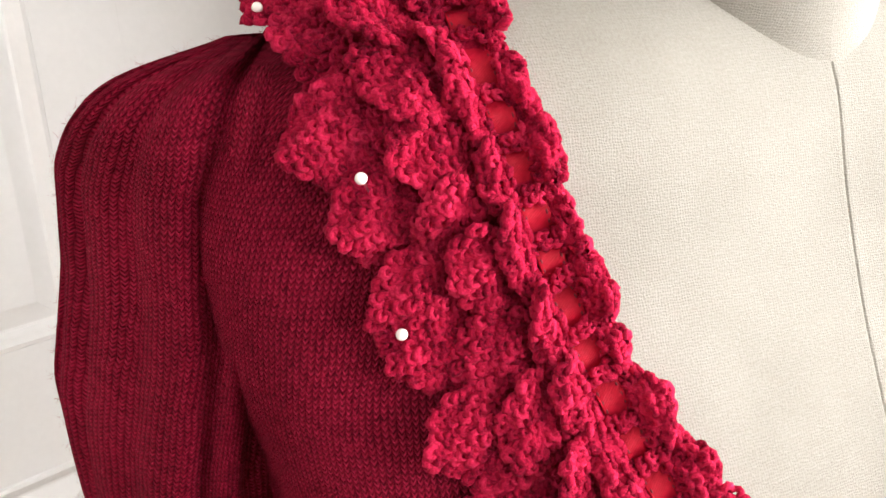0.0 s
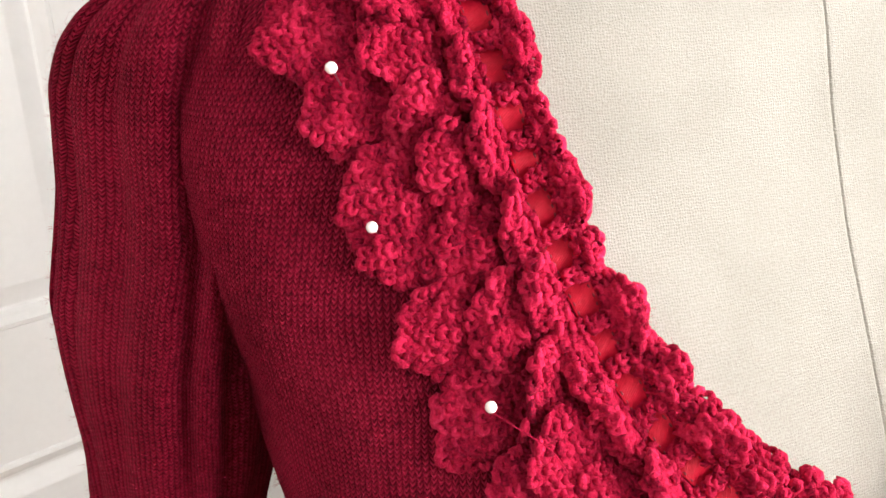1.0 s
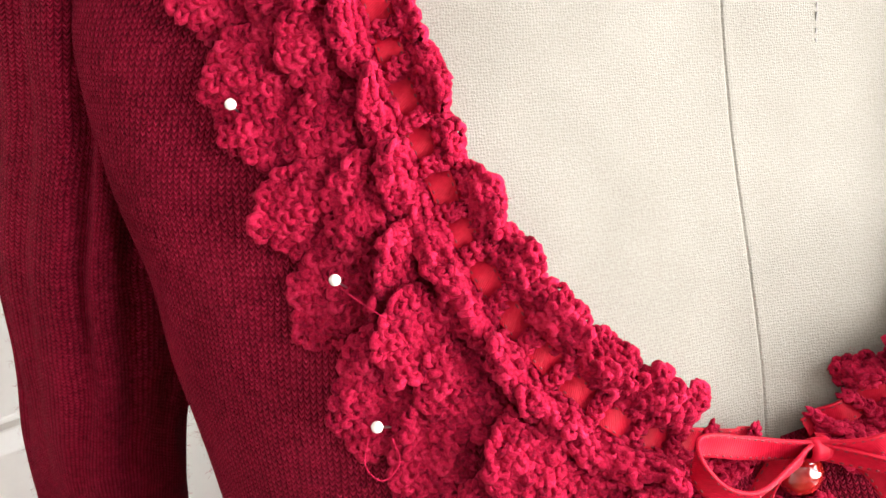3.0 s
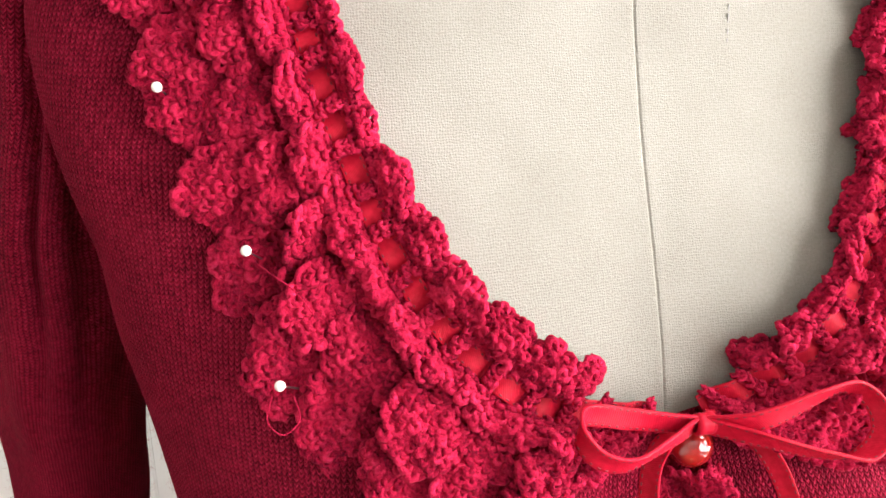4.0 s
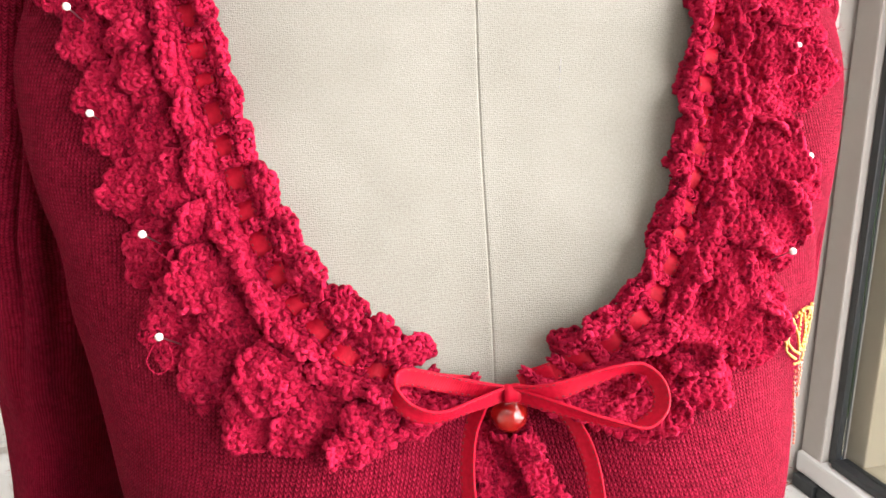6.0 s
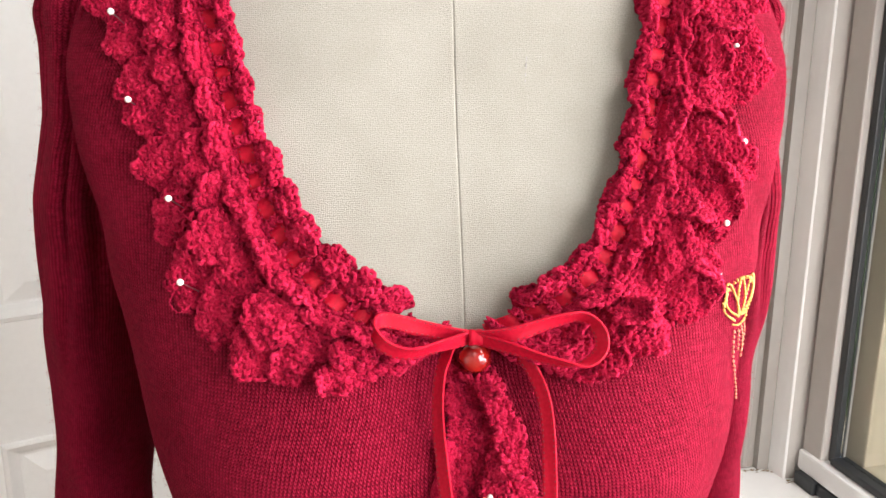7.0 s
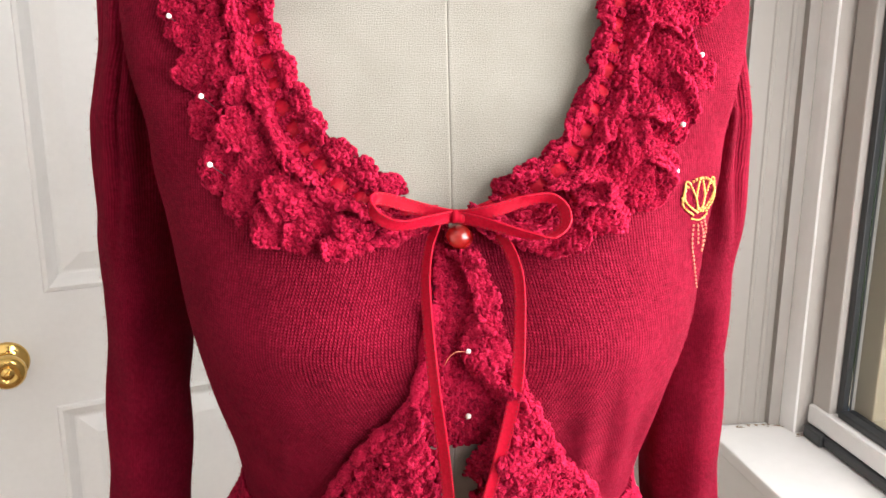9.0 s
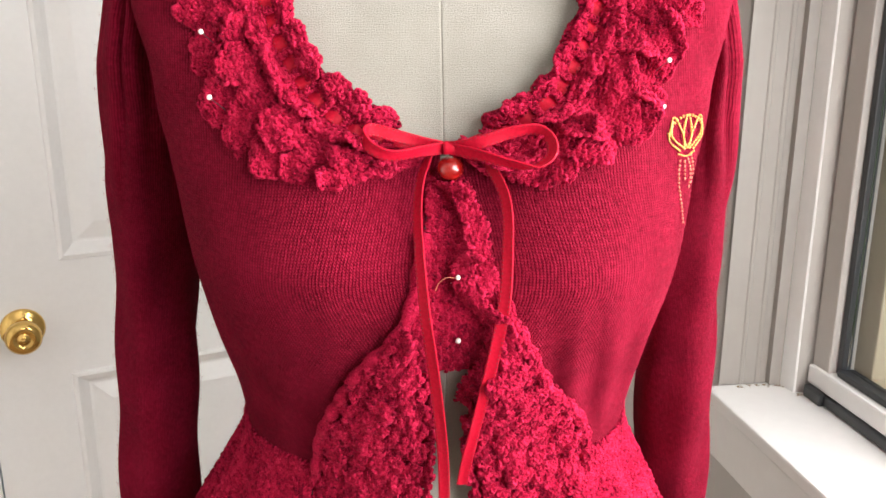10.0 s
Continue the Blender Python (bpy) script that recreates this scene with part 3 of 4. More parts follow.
outer = more("outer_frame", win, 0.655, 0.70, S1 - 0.045, S1 + 0.02, WZ0 - 0.02, WZ1, CREAMVINYL, bevel=0.003, label="cream outer window frame")
more("outer_sill", outer, 0.64, 0.74, WY0, S1 - 0.045, WZ0 - 0.02, WZ0 + 0.035, CREAMVINYL, bevel=0.003)
more("outer_post", outer, 0.70, 0.73, S1 - 0.075, S1 - 0.047, WZ0 + 0.035, WZ1, GREYTRIM, bevel=0.003)
sill = setting(block("window_sill", WX - 0.022, 0.64, WY0, WY1 - 0.004, WZ0 - 0.02, WZ0, WHITE, bevel=0.004), "white painted window sill with grime in its corner", "sill")
apron = more("apron", sill, WX - 0.014, WX - 0.001, WY0, WY1 + 0.02, WZ0 - 0.10, WZ0 - 0.021, WHITE, bevel=0.003)
# grime along the joint of jamb and sill
rng = np.random.default_rng(5)
bm = bmesh.new()
for k in range(46):
    x = rng.uniform(0.50, 0.59)
    y = WY1 - (0.008 if x < 0.545 else 0.012 if x < 0.568 else 0.048) - abs(rng.normal(0, 0.004)) - 0.002
    r = rng.uniform(0.0008, 0.0028)
    ring = [bm.verts.new(ROOM @ Vector((x + r * rng.uniform(0.7, 1.5) * math.cos(a), y + r * rng.uniform(0.4, 0.9) * math.sin(a), WZ0 + 0.0006))) for a in np.linspace(0, 2 * math.pi, 7)[:-1]]
    bm.faces.new(ring)
part("grime", bm, DIRT, sill, "brown grime specks")

# ---- outside ----
setting(block("ground", -40, 60, -60, 60, -0.6, -0.5, GRASS, m=Matrix()), "green lawn outside the window", "ground")
house = thing("neighbour_house", "pale yellow house with clapboard siding outside the window", "house", at=ROOM @ Vector((3.4, 1.5, -0.5)))
hw = block("wall", 3.4, 6.0, -2.0, 8.0, -0.5, 3.4, SIDING, house)
for k in range(26):
    block("clapboard", 3.37, 3.40, -2.0, 8.0, -0.4 + k * 0.145, -0.4 + k * 0.145 + 0.13, SIDING, hw)
block("corner_board", 3.34, 3.42, 1.55, 1.75, -0.5, 3.4, GREYTRIM, house)
block("roof", 3.1, 6.2, -2.3, 8.3, 3.41, 3.6, GREYTRIM, house)

# ---- dress form: one mesh, torso and neck ----
z = np.r_[np.linspace(1.0, 1.50, 100), np.linspace(1.504, 1.5895, 40)]
qs = np.r_[np.linspace(0, 0.02, 17), np.linspace(0.03, 0.9, 40)]
wf = TORSO(z)[0]
front = np.stack([angle_of(q * wf, z, 0.0) for q in qs], 1)
rest = front[:, -1:] + (math.pi - front[:, -1:]) * np.linspace(0, 1, 50)[None, 1:]
half = np.concatenate([front, rest], 1)
A = np.concatenate([-half[:, ::-1], half[:, 1:]], 1)
ang = A[0]
P, U = torso_sheet(A, z, 0.0)
mid = half.shape[1] - 1
U = U - U[:, mid:mid + 1]
# centre seam: a fine groove between two low welts
cx = P[:, :, 0]
near = (np.abs(A) < 0.5)
P[:, :, 1] += near * (0.0005 * np.exp(-(cx / 0.0004) ** 2) - 0.0001 * np.exp(-((np.abs(cx) - 0.0018) / 0.0012) ** 2))
uvs = np.stack([U, np.tile(z[:, None], (1, len(ang)))], -1)
# neck, set in along a seam
nz = np.linspace(0, 1, 26)
na = np.linspace(0, 2 * math.pi, 73)
neck, nuv = [], []
for t in nz:
    r = 0.058 - 0.006 * math.sin(math.pi * min(1, t * 1.2))
    rx, ry = r * 0.98, r * 0.98
    cyy, zz = 0.0215 - 0.006 * t, 1.505 + 0.115 * t
    neck.append(np.stack([rx * np.sin(na), cyy - ry * np.cos(na), zz + 0.035 * (1 - np.cos(na)) * 0.5 * (1 - t * 0.3)], 1))
    nuv.append(np.stack([na * r, zz + 0 * na], 1))
neck, nuv = np.stack(neck), np.stack(nuv)
F1 = grid_faces(len(z), len(ang))
F2 = grid_faces(len(nz), len(na)) + P.shape[0] * P.shape[1]
cap = [int(P.shape[0] * P.shape[1] + (len(nz) - 1) * len(na) + k) for k in range(len(na) - 1)]
form = new("dress_form", mesh_of("dress_form", np.vstack([P.reshape(-1, 3), neck.reshape(-1, 3)]), F1.tolist() + F2.tolist() + [cap], CANVAS, np.vstack([uvs.reshape(-1, 2), nuv.reshape(-1, 2)])))
tagged(form, "cream canvas dress form with a centre seam, wearing a cardigan", "dress form")
stand = thing("form_stand", "dark metal stand under the dress form", "stand", at=(0, 0.03, FZ))
part("pole", lathe([(0.016, FZ + 0.02), (0.016, 1.03)], Matrix.Translation((0, 0.03, 0)), 20), GASKET, stand)
part("base", lathe([(0.20, FZ), (0.20, FZ + 0.015), (0.03, FZ + 0.03), (0.018, FZ + 0.06)], Matrix.Translation((0, 0.03, 0)), 40), GASKET, stand)
bm = bmesh.new()
for dz, hgt in ((0.0, 0.0022), (0.004, 0.0012), (-0.004, 0.001), (-0.007, 0.0006)):
    yy = float(front_y(0.037 + dz * 0.1, 1.489 + dz, 0.0))
    box_into(bm, 0.0368 + dz * 0.1, 0.0373 + dz * 0.1, yy - 0.0003, yy + 0.001, 1.489 + dz - hgt, 1.489 + dz + hgt)
tagged(part("ink_mark", bm, INK, None), "faint dark pen mark on the cream canvas", "mark")

# ---- cardigan ----
cardigan = thing("cardigan", "crimson fine-knit cardigan with crocheted ruffle collar and ribbon bow", "cardigan", at=(0, 0.03, 1.0))
NECK_IN = [(0.0, 1.362), (0.022, 1.373), (0.041, 1.388), (0.057, 1.408), (0.076, 1.433), (0.094, 1.463), (0.108, 1.494), (0.119, 1.527), (0.127, 1.556)]


def edge_x(zq, side):
    """How far from the middle the knitted front begins."""
    up = np.interp(zq, [p[1] for p in NECK_IN], [p[0] + 0.012 for p in NECK_IN])
    if side < 0:
        low = np.interp(zq, [1.10, 1.15, 1.181, 1.211, 1.24, 1.268, 1.295, 1.335, 1.35, 1.362], [0.08, 0.08, 0.074, 0.064, 0.050, 0.028, 0.016, 0.010, 0.002, 0.002])
    else:
        low = np.interp(zq, [1.10, 1.15, 1.188, 1.223, 1.252, 1.281, 1.32, 1.345, 1.352, 1.362], [0.095, 0.092, 0.085, 0.059, 0.043, 0.031, 0.022, 0.012, 0.003, 0.003])
    return np.where(zq > 1.362, up, low)


HEM = 1.142
for side in (-1, 1):
    zz = np.r_[np.linspace(HEM, 1.50, 150), np.linspace(1.502, 1.574, 40)]
    a0 = angle_of(np.minimum(edge_x(zz, side), TORSO(zz)[0] * 0.98), zz)
    A = a0[:, None] + (math.radians(105) - a0)[:, None] * np.linspace(0, 1, 110)[None] ** 1.0
    P, U = torso_sheet(A, zz, 0.003)
    P[:, :, 0] *= side
    # soft creases that run from the armpit and under the bust
    U = U[:, -1:] - U
    creases = 0.0016 * np.sin(P[:, :, 2] * 90 + np.abs(P[:, :, 0]) * 160 + side) * np.clip((np.abs(P[:, :, 0]) - 0.12) / 0.04, 0, 1) * np.exp(-((P[:, :, 2] - 1.40) / 0.05) ** 2)
    under = (0.0012 if side < 0 else 0.0024) * np.sin(np.abs(P[:, :, 0]) * 230 + 2 * side + (P[:, :, 2] - 1.2) * 20) * np.exp(-((P[:, :, 2] - 1.21) / 0.05) ** 2)
    P[:, :, 1] -= creases + under
    uv = np.stack([U * side, np.tile(zz[:, None], (1, 110))], -1)
    f = grid_faces(*P.shape[:2])
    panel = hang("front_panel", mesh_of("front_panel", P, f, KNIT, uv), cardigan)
    HAIR_ROOTS.append(P[::3, ::3].reshape(-1, 3)[::2]), HAIR_UPS.append(unit(P[::3, ::3].reshape(-1, 3)[::2] - np.array([0, 0.05, 1.4]) * np.array([1, 1, 1])))
zz = np.r_[np.linspace(HEM, 1.50, 60), np.linspace(1.504, 1.578, 20)]
A = np.tile(np.linspace(math.radians(105), math.radians(255), 90), (len(zz), 1))
P, U = torso_sheet(A, zz, 0.003)
hang("back_panel", mesh_of("back_panel", P, grid_faces(*P.shape[:2]), KNIT, np.stack([U, np.tile(zz[:, None], (1, 90))], -1)), cardigan)


SLEEVE = smooth_table([
    (0.98, 0.238, 0.031, 0.085, 0.040, 2.0), (1.05, 0.238, 0.031, 0.087, 0.041, 2.0), (1.17, 0.230, 0.031, 0.09, 0.043, 2.0), (1.28, 0.222, 0.031, 0.09, 0.050, 2.0),
    (1.32, 0.219, 0.036, 0.09, 0.064, 1.9), (1.36, 0.212, 0.042, 0.097, 0.088, 1.7), (1.41, 0.208, 0.050, 0.118, 0.124, 1.5), (1.46, 0.197, 0.050, 0.122, 0.132, 1.45),
    (1.502, 0.192, 0.050, 0.108, 0.116, 1.5), (1.520, 0.186, 0.047, 0.075, 0.088, 1.8), (1.534, 0.180, 0.040, 0.060, 0.062, 2.0), (1.542, 0.172, 0.028, 0.05, 0.040, 2.0), (1.547, 0.165, 0.006, 0.05, 0.010, 2.0)], 0.98, 1.547, sigma=2)


def sleeve(side, shift):
    """A gathered, empty sleeve that hangs flat a little behind the side."""
    q = np.r_[np.linspace(0.98, 1.49, 150), np.linspace(1.492, 1.547, 50)]
    m = 160
    cx, ax, cy, ay, pw_ = SLEEVE(q)
    cx = cx - shift(q)
    b = np.linspace(0, 2 * math.pi, m)
    c, t = np.cos(b)[None], np.sin(b)[None]
    cap = np.clip((q - 1.30) / 0.17, 0, 1)[:, None]
    rng = np.random.default_rng(3 + side)
    ph = rng.uniform(0, 6, 4)
    wob = b[None] + 0.16 * np.sin(2 * b[None] + ph[3]) + 0.03 * np.sin(q[:, None] * 30)
    fold = (0.32 - 1.4 * np.abs(np.cos(8 * wob + ph[0])) ** 4.0) * (0.8 + 0.35 * np.sin(4 * b[None] + ph[1]))
    g = 0.0095 * cap ** 0.8 * fold + 0.0016 * np.sin(5 * b + ph[1] + q[:, None] * 9) * (1 - cap) + 0.0013 * np.sin(3 * b + q[:, None] * 60 + ph[2]) * (1 - cap)
    g = g * np.minimum(1, ax / 0.03)[:, None]
    x = cx[:, None] + (ax[:, None] + g) * np.sign(c) * np.abs(c) ** (2 / pw_[:, None])
    y = cy[:, None] - (ay[:, None] + g) * np.sign(t) * np.abs(t) ** (2 / pw_[:, None])
    P = np.stack([side * x, y, np.tile(q[:, None], (1, m))], -1)
    uv = np.stack([np.tile(b[None] * 0.05, (len(q), 1)), np.tile(q[:, None], (1, m))], -1)
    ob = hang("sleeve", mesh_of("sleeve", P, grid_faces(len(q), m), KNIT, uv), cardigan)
    HAIR_ROOTS.append(P[::3, ::3].reshape(-1, 3)), HAIR_UPS.append(unit(np.stack([side * c + 0 * q[:, None], -t + 0 * q[:, None], 0 * (c + q[:, None])], -1)[::3, ::3].reshape(-1, 3)))
    return ob


sleeve(-1, lambda q: 0 * q), sleeve(1, lambda q: np.interp(q, [1.05, 1.28, 1.5], [0.025, 0.012, 0.011]))

# collar: the line of the threaded ribbon and the outer edge, over the shoulder and round the back of the neck
RIBBON_XZ = {-1: [(0.010, 1.364), (0.030, 1.368), (0.057, 1.378), (0.077, 1.397), (0.092, 1.420), (0.104, 1.452), (0.110, 1.471), (0.116, 1.499), (0.121, 1.522)],
             1: [(0.010, 1.364), (0.030, 1.371), (0.050, 1.381), (0.066, 1.395), (0.080, 1.416), (0.090, 1.438), (0.097, 1.462), (0.104, 1.495), (0.109, 1.522)]}
RIBBON_TAIL = {-1: [(0.125, -0.018, 1.549), (0.118, 0.035, 1.583), (0.082, 0.085, 1.590), (0.0, 0.108, 1.590)],
               1: [(0.114, -0.018, 1.549), (0.112, 0.035, 1.583), (0.080, 0.085, 1.590), (0.0, 0.108, 1.590)]}
OUT_XZ = {-1: [(0.031, 1.352), (0.057, 1.346), (0.083, 1.347), (0.110, 1.355), (0.123, 1.364), (0.136, 1.383), (0.145, 1.407), (0.149, 1.432), (0.158, 1.462), (0.165, 1.490), (0.170, 1.512)],
          1: [(0.031, 1.355), (0.054, 1.346), (0.078, 1.350), (0.105, 1.360), (0.119, 1.374), (0.127, 1.392), (0.140, 1.412), (0.155, 1.442), (0.163, 1.478), (0.163, 1.512)]}
OUT_TAIL = [(0.176, -0.012, 1.540), (0.176, 0.04, 1.563), (0.120, 0.115, 1.550), (0.0, 0.140, 1.545)]


def edge_line(xz, side, tail, count, off=0.004):
    pts = [(side * x, float(front_y(x, q, off)), q) for x, q in xz] + [(side * x, y, q) for x, y, q in tail]
    return curve_through(pts, count)


NC = 420
for side in (-1, 1):
    sd = 100 if side < 0 else 200
    rib = edge_line(RIBBON_XZ[side], side, RIBBON_TAIL[side], NC)
    outer_l = edge_line(OUT_XZ[side], side, OUT_TAIL, NC)
    lat = unit(outer_l - rib)
    wid = np.linalg.norm(outer_l - rib, axis=1)
    tan = unit(np.gradient(rib + outer_l, axis=0))
    nor = np.cross(lat, tan) * side
    nor = unit(np.where(np.sum(nor * (rib - np.array([0, 0.06, 1.42])), 1, keepdims=True) < 0, -nor, nor))
    s = np.r_[0, np.cumsum(np.linalg.norm(np.diff(rib, axis=0), axis=1))]
    rng = np.random.default_rng(sd)
    # band that carries the ribbon
    band = np.stack([rib + lat * d + nor * 0.0022 for d in np.linspace(-0.0085, 0.010, 8)], 1)
    band_ob = crochet("collar_band", band[30:], cardigan, sd + 1, "crocheted band with holes for the ribbon", keep=lambda a, b: (b < 0.22) | (b > 0.74))
    # satin ribbon, over and under bars of wool
    pitch = 0.0140
    dip = 0.0032 + 0.0009 * np.cos(2 * np.pi * s / pitch)
    strip("ribbon", rib + nor * dip[:, None], lat, 0.0078, SATIN, cardigan, "red satin ribbon threaded through the collar")
    c, w, u = [], [], []
    for d in np.arange(pitch / 2, s[-1] * 0.72, pitch):
        i = int(np.interp(d + rng.normal(0, 0.0008), s, np.arange(NC)))
        lean = rng.normal(0, 0.12)
        for q in np.linspace(-0.0055, 0.0060, 6):
            for k in (-0.5, 0.5):
                h = 0.0044 + 0.0012 * math.cos(q / 0.006 * math.pi / 2)
                c.append(rib[i] + lat[i] * q + nor[i] * (h - 0.0004 * abs(k)) + tan[i] * (k * 0.0019 + lean * q) + rng.normal(0, 0.0003, 3))
                w.append(lat[i] + tan[i] * rng.normal(0, 0.4)), u.append(nor[i])
    stitches("ribbon_bar", np.array(c), np.array(w), np.array(u), (0.0010, 0.0011, 0.0010), band_ob, rng, YARN, LOOP)

    def tier(name, label, foot, reach, step, spread, rise, dome, tilt, curl, wander, lift, first=0.0):
        """A row of overlapping shells along the collar: foot and reach give the places across it of their feet and rims."""
        line = rib + lat * foot[:, None] + nor * lift
        ls = np.r_[0, np.cumsum(np.linalg.norm(np.diff(line, axis=0), axis=1))]
        from_ = int(np.interp(first, ls, np.arange(NC)))
        root = np.stack([rib + lat * (foot + (reach - foot) * q)[:, None] + nor * (lift - 0.0012) for q in np.linspace(-0.05, 0.5, 5)], 1)
        body = crochet(name, root[from_:], cardigan, sd + 20, label)
        d, k, pool = first, 0, []
        while d < ls[-1] * 0.80:
            i = int(np.interp(d, ls, np.arange(NC)))
            far = float((reach - foot)[i])
            size = rng.uniform(0.84, 1.18)
            up = unit(nor[i] + lat[i] * rng.normal(0, 0.12) + tan[i] * rng.normal(0, 0.14))
            out = unit(lat[i] * math.copysign(1, far) + tan[i] * rng.normal(0, wander))
            flip = 1 if k % 2 else -1
            start = min(1.0, 0.55 + d / 0.03)
            scallop(line[i], out, tan[i], up, abs(far) * rng.uniform(0.90, 1.08), step * spread * size * 0.5, (rise + 0.0016 * flip) * rng.uniform(0.7, 1.35) * start,
                    dome * rng.uniform(0.4, 1.4), tilt * rng.uniform(0.3, 1.6) * (flip if side > 0 or rng.random() < 0.3 else 1), curl * rng.uniform(0.3, 1.5), body, rng, pool)
            d, k = d + step * size * rng.uniform(0.94, 1.06), k + 1
        stitches("shell_stitches", *(np.vstack([row[n] for row in pool]) for n in range(4)), body, rng, YARN, LOOP)

    right = side > 0
    one = np.ones(NC)
    # outer tier lies nearly flat, the next stands over it
    tier("lower_frill", "outer tier of crocheted shell scallops", 0.44 * wid, wid + 0.0016, 0.027 if right else 0.0225, 1.25, 0.0060 if right else 0.0034, 0.0030, 0.0085 if right else 0.0030, 0.0022, 0.24 if right else 0.12, 0.0010, 0.006)
    tier("upper_frill", "upper tier of crocheted shell scallops", 0.20 * wid, (0.72 if right else 0.64) * wid, 0.026 if right else 0.0202, 1.24, 0.0110 if right else 0.0085, 0.0030, 0.0090 if right else 0.0036, 0.0030, 0.30 if right else 0.18, 0.0018, 0.014)
    # narrow frill beside the ribbon, and the frill that folds over the bare canvas
    tier("middle_frill", "narrow crocheted frill beside the ribbon", 0.0044 * one, 0.0138 * one, 0.0200, 1.18, 0.0095, 0.0030, 0.0040, 0.0030, 0.24, 0.0030, 0.010)
    low = np.interp(s, [0, 0.03, 0.075, 0.11, 0.16], [0.0155, 0.0190, 0.0185, 0.0150, 0.0104]) if not right else np.interp(s, [0, 0.03, 0.07, 0.11], [0.0130, 0.0140, 0.0120, 0.0110])
    tier("inner_frill", "crocheted frill along the bare neckline", -0.0040 * one, -low, 0.0178, 1.08, 0.0044, 0.0036, -0.0040, 0.0050, 0.16, 0.0032, 0.040 if not right else 0.031)

# lower fronts: crocheted lapels, centre ruffles, flared hem
for side in (-1, 1):
    if side < 0:
        o_pts, i_pts = [(-0.024, 1.272), (-0.050, 1.240), (-0.066, 1.211), (-0.078, 1.181), (-0.085, 1.14), (-0.09, 1.09)], [(-0.018, 1.262), (-0.015, 1.235), (-0.012, 1.205), (-0.011, 1.178), (-0.014, 1.14), (-0.026, 1.09)]
    else:
        o_pts, i_pts = [(0.034, 1.276), (0.047, 1.250), (0.063, 1.220), (0.088, 1.186), (0.10, 1.14), (0.105, 1.09)], [(0.026, 1.250), (0.022, 1.232), (0.016, 1.205), (0.015, 1.178), (0.022, 1.14), (0.036, 1.09)]
    o = curve_through([(x, float(front_y(x, q, 0.006)), q) for x, q in o_pts], 90)
    i = curve_through([(x, float(front_y(x, q, 0.012)), q) for x, q in i_pts], 90)
    sl = np.linspace(0, 1, 90)
    rows = []
    for w in np.linspace(0, 1, 30):
        p = o * (1 - w) + i * w
        p[:, 0] += 0.0022 * w ** 4 * np.sin(sl * 44)
        p[:, 1] -= 0.008 * math.sin(math.pi * w) + 0.0022 * np.sin(sl * 17 + 5 * w + side) + 0.0015 * np.sin(w * 14 + sl * 9) + 0.0026 * np.sin(w * 20 + 3 * np.sin(sl * 11)) * np.sin(sl * 44 + 2 * np.sin(w * 9))
        rows.append(p)
    lapel = crochet("front_lapel", np.stack(rows, 1), cardigan, 300 + side)
    # shells worked over the lapel in slanting rows, and along its free edge
    rng, pool = np.random.default_rng(360 + side), []
    lapel_tan = unit(np.gradient(o + i, axis=0))
    for w, reach, half in ((0.10, 0.015, 0.0085), (0.34, 0.016, 0.0085), (0.58, 0.016, 0.0085), (0.80, 0.013, 0.008), (1.0, 0.0040, 0.007)):
        for k in np.arange(10 + rng.integers(0, 5), 88, 9 if w < 1 else 8):
            way = unit(i[k] - o[k])
            out = unit(way + (lapel_tan[k] * 1.2 if w < 1 else 0) + rng.normal(0, 0.15, 3) * np.array([1, 0.2, 1]))
            lie = unit(np.cross(out, lapel_tan[k] + way * (-1.0 if w < 1 else 0.0)))
            lie = lie if lie[1] < 0 else -lie
            foot = o[k] * (1 - w) + i[k] * w + np.array([0, -0.008 * math.sin(math.pi * w) - 0.0015, 0])
            if np.linalg.norm(i[k] - o[k]) > 0.02 or w == 1.0:
                scallop(foot, out, unit(np.cross(lie, out)), lie, reach * rng.uniform(0.85, 1.15), half, 0.0022, 0.0022, 0.0012 * rng.normal(), 0.001, lapel, rng, pool)
    stitches("shell_stitches", *(np.vstack([row[n] for row in pool]) for n in range(4)), lapel, rng, YARN, LOOP)
    # rolled seam where the knitted front ends
    e = curve_through([(x, float(front_y(x, q, 0.007)), q) for x, q in ([(0.012 * side, 1.318)] + o_pts[:5])], 160)
    b = np.linspace(0, 2 * math.pi, 9)
    tg = unit(np.gradient(e, axis=0))
    n1 = unit(np.cross(tg, np.array([0, 1.0, 0])))
    n2 = np.cross(tg, n1)
    rr = 0.0032 + 0.0008 * np.sin(np.linspace(0, 70, 160))
    tube = e[:, None] + rr[:, None, None] * (n1[:, None] * np.cos(b)[None, :, None] + n2[:, None] * np.sin(b)[None, :, None])
    crochet("edge_roll", tube, cardigan, 320 + side)

base = curve_through([(x, float(front_y(x, q, 0.005)), q) for x, q in ((-0.004, 1.346), (0.004, 1.336), (0.011, 1.322), (0.003, 1.300), (0.008, 1.286), (0.022, 1.272), (0.020, 1.250), (0.010, 1.232), (0.006, 1.216))], 160)
latc, norc = np.tile(np.array([1.0, 0, 0]), (160, 1)), np.tile(np.array([0, -1.0, 0]), (160, 1))
wq = np.interp(np.linspace(0, 1, 160), [0, 0.25, 0.5, 0.8, 1], [0.010, 0.009, 0.010, 0.013, 0.012])
crochet("centre_ruffle", frill_grid(base, latc, norc, wq, 11, (0.003, 0.011), 0.003, 0.040, 0.006, 0.020, 0.5, 331, 0.0, 0.003, 0.6), cardigan, 332)
